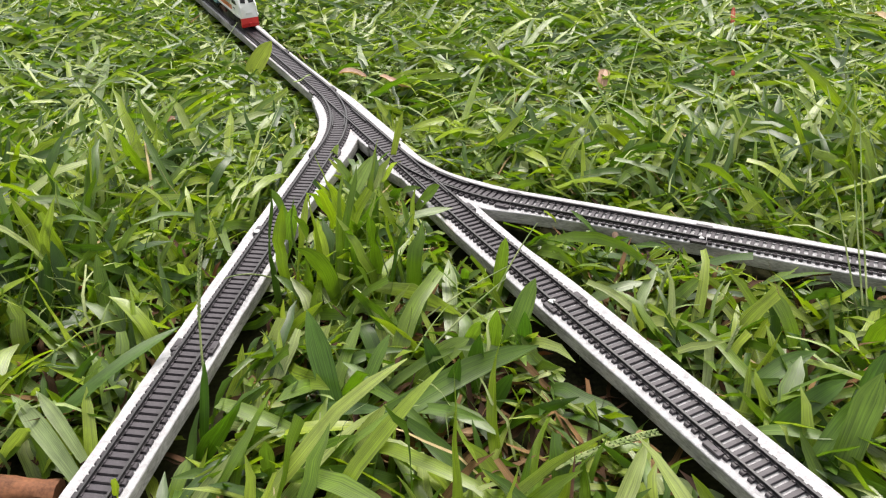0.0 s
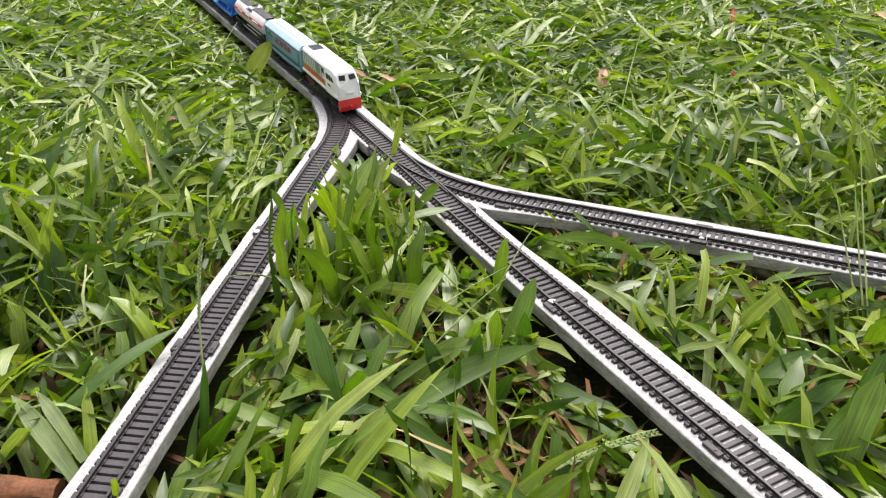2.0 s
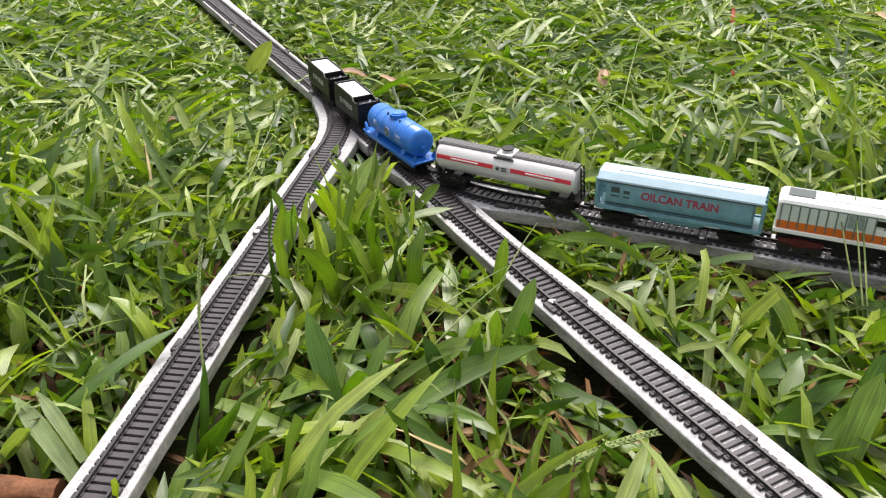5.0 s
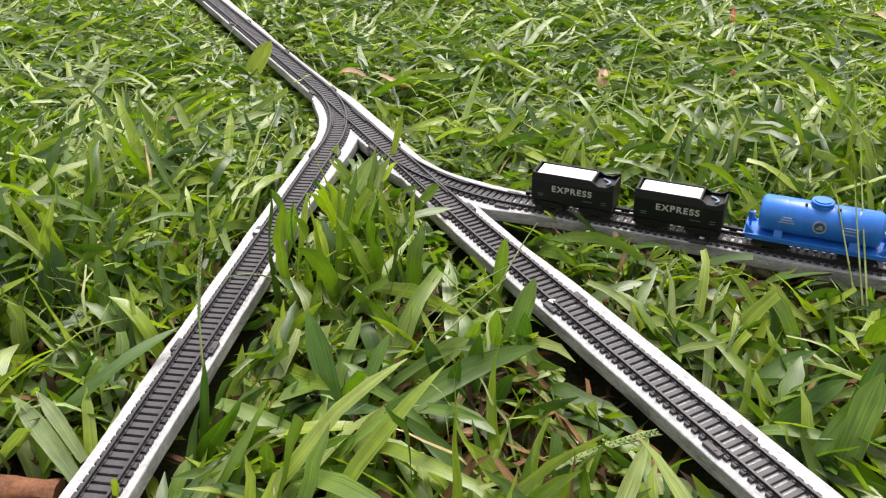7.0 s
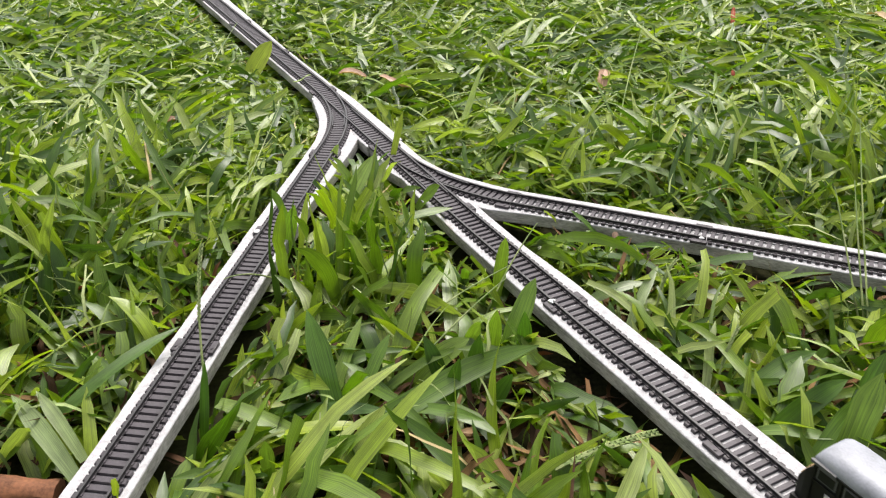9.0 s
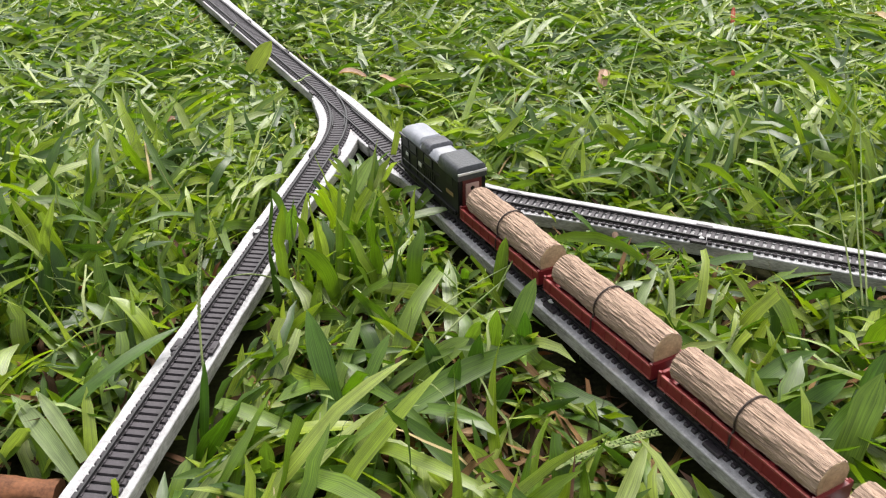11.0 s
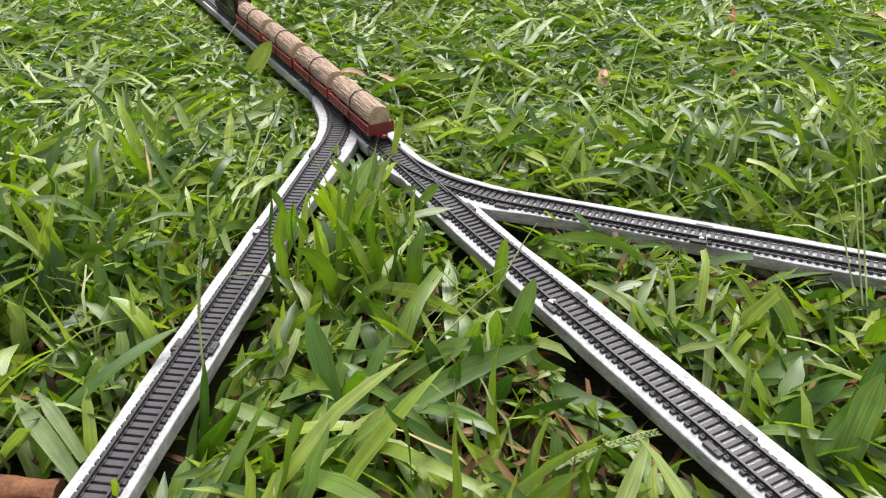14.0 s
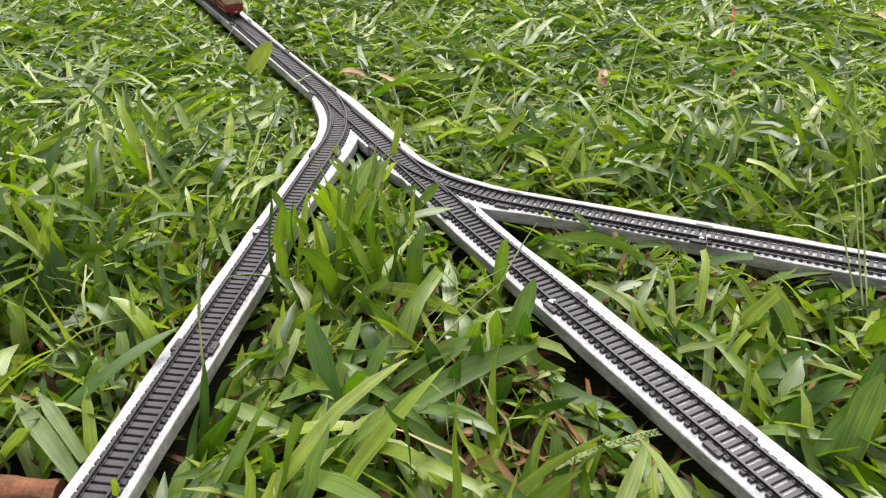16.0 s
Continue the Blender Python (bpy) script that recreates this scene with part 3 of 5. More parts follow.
def build_lawn():
    rng = np.random.default_rng(5)
    view = field(rng, -0.95, 0.95, 0.25, 1.75, 50000)
    view = view[in_view(view)]
    view = view[rng.random(len(view)) < np.clip(0.42 + 0.75 * (view[:, 1] - 0.35), 0.42, 1.0)]
    view = view[rng.random(len(view)) > 0.96 * thinness(view)]
    low = view[: int(len(view) * 0.42)]
    mid = view[int(len(view) * 0.42): int(len(view) * 0.86)]
    tall = view[int(len(view) * 0.86):]
    grow("low_grass", 11, low, (0.003, 0.0075), (0.03, 0.07), (0.1, 0.85), (0.1, 1.0), M_LEAF, "dense low green carpet grass", 0.1, segs=5)
    grow("broad_grass", 12, mid, (0.0055, 0.0118), (0.05, 0.125), (0.15, 1.1), (0.1, 1.5), M_LEAF, "broad glossy green lawn grass blades", 0.12)
    grow("long_grass", 13, tall, (0.0045, 0.010), (0.07, 0.135), (0.6, 1.35), (0.2, 1.3), M_LEAF, "long arching green grass blades", 0.15, segs=8)
    carpet = field(rng, -0.95, 0.95, 0.52, 1.75, 21000)
    grow("carpet_grass", 17, carpet[in_view(carpet)], (0.0025, 0.006), (0.03, 0.065), (0.2, 1.1), (0.2, 1.2), M_LEAF, "fine short carpet of bright green grass", 0.1, segs=4)
    thin = field(rng, -0.95, 0.95, 0.25, 1.75, 10500)
    thin = thin[rng.random(len(thin)) < np.clip((thin[:, 1] - 0.25) * 1.6, 0.25, 1.0)]
    grow("thin_grass", 15, thin[in_view(thin)], (0.0010, 0.0026), (0.04, 0.10), (0.5, 1.4), (0.2, 1.4), M_STALK, "thin pale grass stems and blades", 0.25, segs=6)
    tuft = field(rng, -0.125, -0.02, 0.50, 0.76, 5400)
    grow("wedge_grass", 21, tuft[clear_of(tuft[:, 0], tuft[:, 1]) > 24], (0.007, 0.0125), (0.06, 0.105), (0.9, 1.45), (0.2, 1.0), M_LEAF, "upright green grass tuft between two boards", 0.5, segs=8, press=False)
    litter = field(rng, -0.36, 0.36, 0.27, 0.68, 14000)
    litter = litter[rng.random(len(litter)) < thinness(litter)]
    grow("leaf_litter", 23, litter, (0.002, 0.006), (0.015, 0.042), (0.0, 0.4), (0.0, 0.6), M_DRY, "brown dead leaf litter on the soil", 0.0, segs=4)
    dry = field(rng, -0.95, 0.95, 0.25, 1.75, 5000)
    grow("dry_grass", 14, dry[in_view(dry)], (0.0018, 0.005), (0.025, 0.07), (0.05, 0.55), (0.1, 0.9), M_DRY, "dry brown grass blades lying between the green", 0.0)
    straw = field(rng, -0.95, 0.95, 0.25, 1.75, 2600)
    grow("straw", 31, straw[in_view(straw) & (rng.random(len(straw)) < np.clip((straw[:, 1] - 0.42) * 3.0, 0.1, 1.0)) & (rng.random(len(straw)) > thinness(straw))], (0.0012, 0.0030), (0.03, 0.09), (0.2, 0.9), (0.2, 1.2), M_STRAW, "pale dry straws among the green grass", 0.0)
    # short flattened grass close along the boards
    side = field(rng, -0.60, 0.60, 0.28, 1.45, 17000)
    reach = clear_of(side[:, 0], side[:, 1])
    side = side[in_view(side) & (reach > 27) & (reach < 62) & (rng.random(len(side)) > 0.3 * thinness(side))]
    grow("edge_grass", 33, side, (0.004, 0.009), (0.025, 0.06), (0.15, 0.75), (0.1, 0.9), M_LEAF, "short flattened green grass along the boards", 0.05, segs=5)
    out = field(rng, -1.6, 1.6, -0.7, 2.3, 2600)
    out = out[~in_view(out, 0.03)]
    wide = field(rng, -3.6, 3.6, -2.6, 4.2, 900)
    wide = wide[(np.abs(wide[:, 0]) > 1.6) | (wide[:, 1] < -0.7) | (wide[:, 1] > 2.3)]
    out = np.concatenate([out, wide])
    grow("outer_grass", 16, out, (0.008, 0.014), (0.06, 0.12), (0.3, 1.1), (0.5, 1.6), M_LEAF, "green lawn grass beyond the tracks", 0.0, segs=4)


build_lawn()


# ---------------------------------------------------------------- rolling stock (x forward, z from the rail heads; sizes in millimetres)
def mb(x0, x1, y0, y1, z0, z1, bevel=0.0, bm=None):
    return box(bm or bmesh.new(), x0 * MM, x1 * MM, y0 * MM, y1 * MM, z0 * MM, z1 * MM, bevel * MM)


def scaled(pts):
    return [(a * MM, b * MM) for a, b in pts]


def build_bogie(parent, x, material, wheelbase=17.0, z=8.5, wide=11.0, axles=2):
    """A bogie: side frames, a cross beam, and wheels that ride on the rails."""
    bm = bmesh.new()
    L = wheelbase / 2
    for s in (-1, 1):
        y = s * wide
        prism(bm, scaled([(x - L - 5, z - 4.0), (x - L - 5, z - 1), (x - 4, z), (x + 4, z), (x + L + 5, z - 1), (x + L + 5, z - 4), (x + L - 2, z - 4.6), (x + 3, z - 6.2), (x - 3, z - 6.2), (x - L + 2, z - 4.6)]), (y - 0.9) * MM, (y + 0.9) * MM, "y")
        for i in range(-1, 2):
            mb(x + i * L - 1.6, x + i * L + 1.6, y + s * 0.7 - 0.7, y + s * 0.7 + 0.7, z - 5, z - 2, 0.3, bm)
    mb(x - 4, x + 4, -wide, wide, z - 4, z - 0.5, 0, bm)
    bogie = part("bogie", bm, material, parent)
    for i in range(axles):
        ax = x - L + wheelbase * i / max(1, axles - 1)
        bm = bmesh.new()
        for s in (-1, 1):
            rod(bm, (ax * MM, s * 7.4 * MM, 4.6 * MM), (ax * MM, s * 9.3 * MM, 4.6 * MM), 4.6 * MM, 18)
            rod(bm, (ax * MM, s * 6.7 * MM, 4.6 * MM), (ax * MM, s * 7.4 * MM, 4.6 * MM), 5.3 * MM, 18)
        rod(bm, (ax * MM, -8 * MM, 4.6 * MM), (ax * MM, 8 * MM, 4.6 * MM), 1.2 * MM, 8)
        part("wheelset", bm, M_WHEEL, bogie)
    return bogie


def build_coupler(parent, x, way_x, material=None):
    bm = mb(min(x, x + 7 * way_x), max(x, x + 7 * way_x), -1.6, 1.6, 6.2, 8.4, 0.4)
    mb(min(x + 5 * way_x, x + 8.5 * way_x), max(x + 5 * way_x, x + 8.5 * way_x), -2.6, 2.6, 5.4, 9.0, 0.6, bm)
    return part("coupler", bm, material or M_CHASSIS, parent)


def panel(bm, cx, cz, sx, sz, y, tilt=0.0, thick=0.35):
    """A thin raised plate on a side wall (y: its plane)."""
    return obox(bm, pose(cx * MM, y * MM, cz * MM, tilt, 0, 0), sx * MM, thick * MM, sz * MM)


def build_diesel():
    """White and orange cab locomotive, 112 long."""
    t = tagged(new("locomotive"), "white and orange toy diesel locomotive with red buffer beam", "toy locomotive", "toy train with tank wagons")
    F, R = 55.5, -55.5
    # hood with a roof chamfered along its edges
    hood = bmesh.new()
    prof = [(-12.6, 15.5), (12.6, 15.5), (12.6, 37.3), (11.6, 39.2), (8.0, 40.6), (-8.0, 40.6), (-11.6, 39.2), (-12.6, 37.3)]
    loft(hood, [[(x * MM, y * k * MM, (z if z < 20 else z - dz) * MM) for y, z in prof] for x, k, dz in ((R + 0.5, 0.96, 1.6), (R + 3.5, 1.0, 0.0), (24.5, 1.0, 0.0))])
    part("hood", hood, M_WHITE, t)
    # cab, wider, with sloping front
    cab = bmesh.new()
    c1 = [(-13.6, 11.6), (13.6, 11.6), (13.6, 33.5), (12.2, 39.0), (8.0, 42.6), (-8.0, 42.6), (-12.2, 39.0), (-13.6, 33.5)]
    rows = []
    for x, side in ((20.0, 1.0), (38.5, 1.0)):
        rows.append([(x * MM, y * side * MM, z * MM) for y, z in c1])
    rows.append([((48.0 if z > 39.5 else 49.5 if z > 36 else 52.0 if z > 30 else 55.0) * MM, y * 0.92 * MM, (z - (2.8 if z > 39.5 else 3.4 if z > 36 else 4.5 if z > 30 else 0)) * MM) for y, z in c1])
    rows.append([((49.5 if z > 39.5 else 51.0 if z > 36 else 55.5 if z > 30 else 55.5) * MM, y * 0.80 * MM, (z - (4.6 if z > 39.5 else 6.0 if z > 36 else 7.5 if z > 30 else 0)) * MM) for y, z in c1])
    loft(cab, rows)
    bmesh.ops.bevel(cab, geom=[e for e in cab.edges], offset=0.35 * MM, segments=1, affect="EDGES")
    part("cab", cab, M_WHITE, t)
    sill = mb(R, 54.0, -13.9, 13.9, 12.8, 16.0, 0.5)
    part("sill", sill, M_WHITE, t, "white running board")
    grille = mb(R + 6, R + 24, -6.8, 6.8, 40.5, 41.0)
    for i in range(9):
        mb(R + 6.5 + i * 1.95, R + 7.4 + i * 1.95, -6.4, 6.4, 40.9, 41.4, 0, grille)
    part("roof_grille", grille, M_LINE, t, "dark grey roof grille")
    part("roof_patch", mb(R + 24.6, R + 33, -6.8, 6.8, 40.4, 41.0, 0.15), M_ROOFPATCH, t, "lower roof coloured pale for the sky's reflection patch")
    hump = mb(R + 30, 16, -6.0, 6.0, 40.4, 41.7, 0.6)
    mb(12, 22, -8.6, 8.6, 40.3, 42.0, 0.7, hump)
    part("roof_hatch", hump, M_WHITE, t)
    for s in (-1, 1):
        y = s * 12.7
        part("side_panel", panel(bmesh.new(), -14.0, 29.8, 79, 14.4, y), M_PANEL, t, "pale grey printed side panel")
        part("side_stripe", panel(bmesh.new(), -14.0, 19.6, 79.5, 6.6, y, 0, 0.5), M_ORANGE, t, "orange side stripe")
        for i in range(12):
            x = -52 + i * 6.1
            part("door_seam", panel(bmesh.new(), x, 26.8, 1.0, 19.0, y + s * 0.12, 0, 0.5), M_SEAM, t)
            if i < 11:
                part("door_seam", panel(bmesh.new(), x + 3.15, 36.2, 5.6, 0.7, y + s * 0.12, 0, 0.5), M_SEAM, t)
                if i in (7, 8):
                    part("vent_door", panel(bmesh.new(), x + 3.05, 30.2, 4.2, 10.5, y + s * 0.1, 0, 0.5), M_SEAMPALE, t, "grey-green vent door")
        win = panel(bmesh.new(), 12.5, 32.2, 6.0, 4.6, y + s * 0.2, 0, 0.7)
        part("hood_window", win, M_GLASS, t)
        part("nameplate", panel(bmesh.new(), 15.0, 25.2, 9.0, 4.6, y + s * 0.15, 0, 0.6), M_PRINTW, t)
        for x0, w, h in ((28.0, 5.2, 5.6), (35.6, 5.4, 5.6), (42.2, 3.6, 4.2)):
            bm = bmesh.new()
            yy = s * 13.8
            if w > 4:
                panel(bm, x0, 31.0, w, h, yy, 0, 0.7)
            else:
                prism(bm, scaled([(x0 - 1.6, 28.8), (x0 + 3.0, 28.8), (x0 - 0.4, 33.2), (x0 - 1.6, 33.2)]), (yy - 0.3) * MM, (yy + 0.3) * MM, "y")
            part("cab_window", bm, M_GLASS, t)
        fr = panel(bmesh.new(), 33.0, 22.0, 14.0, 5.2, s * 13.75, 0, 0.4)
        plate = part("side_plate", fr, M_WHITE, t)
        part("plate_bar", panel(bmesh.new(), 33.0, 22.6, 8.0, 1.8, s * 14.0, 0, 0.5), M_LINE, plate)
        # windscreens lie on the sloping front
        bm = bmesh.new()
        obox(bm, pose(50.9 * MM, s * 5.6 * MM, 33.9 * MM, 0, 52, s * 13), 5.4 * MM, 6.8 * MM, 2.9 * MM, 0.4 * MM)
        part("windscreen", bm, M_GLASS, t)
        bm = mb(R - 0.2, R + 1.4, s * 7.0 - 2.4, s * 7.0 + 2.4, 27, 34)
        part("rear_window", bm, M_GLASS, t)
    for ob in t.children:
        ob.location.z += 5.0 * MM
    beam = bmesh.new()
    prism(beam, scaled([(51.5, 16.6), (55.9, 16.6), (56.6, 9.0), (55.2, 4.2), (53.0, 4.2), (51.5, 9)]), -12.0 * MM, 12.0 * MM, "y")
    mb(56.2, 59.0, -1.6, 1.6, 7.0, 10.5, 0.4, beam)
    part("buffer_beam", beam, M_RED, t, "red snowplough buffer beam")
    part("headlight", mb(55.2, 56.2, -4.2, 4.2, 21.5, 24.5, 0.3), M_PRINTW, t)
    tank = mb(-14, 16, -11.6, 11.6, 4.0, 17.6, 1.0)
    mb(R + 3, 50, -9.5, 9.5, 9.5, 18.0, 0, tank)
    part("underframe", tank, M_CHASSIS, t)
    build_bogie(t, -35.5, M_MAROON, 21, 13.5, 11.4, 3)
    build_bogie(t, 34.0, M_CHASSIS, 21, 13.5, 11.4, 3)
    build_coupler(t, R, -1)
    for ob in t.children_recursive:                 # a little longer over all
        ob.data.transform(Matrix.Diagonal((1.036, 1, 1, 1)))
    return t


def build_hopper():
    """Long pale-blue covered hopper, 133 long."""
    t = tagged(new("hopper_wagon"), "pale blue toy covered hopper wagon with red lettering", "toy wagon", "toy train with tank wagons")
    F, R = 63.0, -63.0
    body = bmesh.new()
    prof = [(-11.0, 15.0), (11.0, 15.0), (12.7, 17.8), (13.5, 21.5), (13.6, 25.0), (13.0, 30.0), (11.9, 35.0), (11.0, 37.6), (7.6, 41.0), (-7.6, 41.0), (-11.0, 37.6), (-11.9, 35.0), (-13.0, 30.0), (-13.6, 25.0), (-13.5, 21.5), (-12.7, 17.8)]
    rows = []
    for x, k, sink in ((R + 6.5, 0.86, 5.5), (R + 7.5, 1.0, 0), (F - 7.5, 1.0, 0), (F - 6.5, 0.86, 5.5)):
        rows.append([(x * MM, y * k * MM, (z if z > 30 else z) * MM) for y, z in prof])
    loft(body, rows)
    part("body", body, M_HOPPER, t, smooth=True)
    roof = bmesh.new()
    prism(roof, scaled([(-13.9, 37.0), (13.9, 37.0), (13.6, 38.2), (8.0, 42.4), (-8.0, 42.4), (-13.6, 38.2)]), R * MM, F * MM)
    part("roof", roof, M_HOPROOF, t)
    for s in (-1, 1):
        part("roof_seam", mb(R + 1, F - 1, s * 14.0 - 0.35, s * 14.0 + 0.35, 36.0, 37.0), M_LINE, t)
        part("sill", mb(R, F, s * 13.0 - 0.9, s * 13.0 + 0.9, 12.0, 15.6, 0.3), M_HOPPER, t)
        part("belt_rail", mb(R + 7, F - 7, s * 13.55 - 0.3, s * 13.55 + 0.3, 17.8, 18.7), M_LINE, t)
        turn = pose(0, 0, 0, 90, 0, 0) if s < 0 else pose(0, 0, 0, 90, 0, 180)
        lettering("lettering", "OILCAN TRAIN", 8.6 * MM, M_PRINTDR, t, Matrix.Translation((-2 * s * MM, s * 13.42 * MM, 28.0 * MM)) @ turn @ pose(0, 0, 0, -7.5, 0, 0), 1.0)
        for k, (cx, w, h) in enumerate(((-48, 7, 8), (-39, 5, 5))):
            m = bmesh.new()
            panel(m, cx, 30 - k, w, h * 0.55, s * 13.15, s * 7.5)
            panel(m, cx, 25, w, 1.2, s * 13.6)
            part("emblem", m, M_LINE, t)
        part("discharge_pocket", prism(bmesh.new(), scaled([(-30, 14.5), (30, 14.5), (18, 7), (-18, 7)]), (s * 6.0 - 4) * MM, (s * 6.0 + 4) * MM, "y"), M_HOPPER, t)
    for e, x in ((-1, R), (1, F)):
        for s in (-1, 1):
            part("corner_post", mb(x - 1.2, x + 1.2, s * 12.4 - 1.2, s * 12.4 + 1.2, 13, 38.2, 0.3), M_HOPPER, t)
            part("end_strut", mb(x - 0.9, x + 0.9, s * 4.6 - 0.8, s * 4.6 + 0.8, 13, 38.0), M_HOPPER, t)
            for i in range(4):
                part("ladder_rung", mb(x - 0.6, x + 0.9, min(s * 5, s * 12), max(s * 5, s * 12), 17 + i * 4.6, 17.9 + i * 4.6), M_HOPPER, t)
        part("end_platform", mb(min(x, x - 8 * e), max(x, x - 8 * e), -12.5, 12.5, 12.2, 14.2), M_HOPPER, t)
        build_coupler(t, x, e)
    part("roof_hatch", mb(-48, 48, -3.2, 3.2, 42.2, 43.0, 0.3), M_HOPROOF, t)
    part("underframe", mb(R + 3, F - 3, -4, 4, 8.5, 12.5), M_CHASSIS, t)
    build_bogie(t, -46, M_CHASSIS)
    build_bogie(t, 46, M_CHASSIS)
    return t


def build_silver_tank():
    """Silver tank wagon with a red stripe, 142 long."""
    t = tagged(new("tank_wagon"), "silver toy tank wagon with red stripe and dark walkway", "toy wagon", "toy train with tank wagons")
    F, R = 70.0, -70.0
    part("tank", tube(bmesh.new(), (R + 5) * MM, (F - 5) * MM, 12.8 * MM, 0, 26.5 * MM, 40, 4 * MM), M_SILVER, t, smooth=True)
    walkway = bmesh.new()
    prism(walkway, scaled([(-5.2, 37.6), (5.2, 37.6), (5.8, 38.7), (4.6, 39.8), (-4.6, 39.8), (-5.8, 38.7)]), (R + 6) * MM, (F - 6) * MM)
    for i in range(32):
        x = R + 9 + i * 3.85
        mb(x, x + 1.2, -4.3, 4.3, 39.7, 40.15, 0, walkway)
    part("walkway", walkway, M_DGREY, t, "dark grey roof walkway")
    hatch = mb(-7, 7, -8.2, 8.2, 37.6, 40.4, 0.6)
    rod(hatch, (0, 0, 40 * MM), (0, 0, 42.5 * MM), 4.2 * MM, 18)
    part("hatch", hatch, M_SILVER, t)
    part("hatch_lid", rod(bmesh.new(), (0, 0, 42.4 * MM), (0, 0, 43.6 * MM), 5.4 * MM, 18), M_BLACK, t)
    # black strips stand in for the shadow beneath the hatch
    for s in (-1, 1):
        part("hatch_shadow", mb(-9, 9, s * 8.8 - 1.2, s * 8.8 + 1.2, 36.4, 37.4, 0.2), M_BLACK, t)
    for s in (-1, 1):
        for x0, x1 in ((R + 8, -8), (8, F - 8)):
            arc = bmesh.new()
            rows = []
            for x in (x0, x1):
                rows.append([(x * MM, s * q * math.cos(a) * MM, (26.5 + q * math.sin(a)) * MM) for q, a in [(13.0, radians(5 + 3.2 * i)) for i in range(6)] + [(12.5, radians(21 - 3.2 * i)) for i in range(6)]])
            loft(arc, rows)
            part("side_stripe", arc, M_PRINTR, t, "red side stripe")
            bars = bmesh.new()
            panel(bars, (x0 + x1) / 2, 29.6, 26, 1.0, s * 12.95)
            part("print_bar", bars, M_PRINTW, t)
        em = bmesh.new()
        panel(em, 0, 29.0, 12.5, 5.4, s * 13.0)
        plate = part("emblem_plate", em, M_SILVER, t)
        em = bmesh.new()
        obox(em, pose(-3.4 * MM, s * 13.3 * MM, 29 * MM, 0, 45, 0), 2.6 * MM, 0.4 * MM, 2.6 * MM)
        panel(em, 2.4, 30.1, 4.6, 1.2, s * 13.3)
        panel(em, 2.4, 27.9, 4.6, 1.2, s * 13.3)
        part("emblem", em, M_LINE, plate)
        part("side_sill", mb(R + 3, F - 3, s * 10.5 - 1, s * 10.5 + 1, 11.2, 13.4, 0.3), M_CHASSIS, t)
        part("end_step", mb(-30, 30, s * 8.0 - 3, s * 8.0 + 3, 9.6, 10.6), M_PRINTW, t, "pale lower sill")
    for e, x in ((-1, R), (1, F)):
        for s in (-1, 1):
            lad = bmesh.new()
            rod(lad, ((x - e * 1.5) * MM, s * 3.2 * MM, 11 * MM), ((x - e * 3.5) * MM, s * 3.2 * MM, 39.5 * MM), 0.8 * MM, 6)
            part("ladder_rail", lad, M_BLACK, t)
            part("end_brace", mb(min(x - e * 7, x - e * 9), max(x - e * 7, x - e * 9), s * 8 - 2.5, s * 8 + 2.5, 11, 22, 0.4), M_BLACK, t)
        for i in range(6):
            z = 14 + i * 4.4
            part("ladder_rung", mb(x - e * 2.2 - 0.5, x - e * 2.2 + 0.5, -3.2, 3.2, z, z + 0.9), M_BLACK, t)
        part("end_platform", mb(min(x, x - 12 * e), max(x, x - 12 * e), -11, 11, 10.8, 12.6, 0.3), M_CHASSIS, t)
        build_coupler(t, x, e)
    build_bogie(t, -50, M_CHASSIS)
    build_bogie(t, 50, M_CHASSIS)
    return t


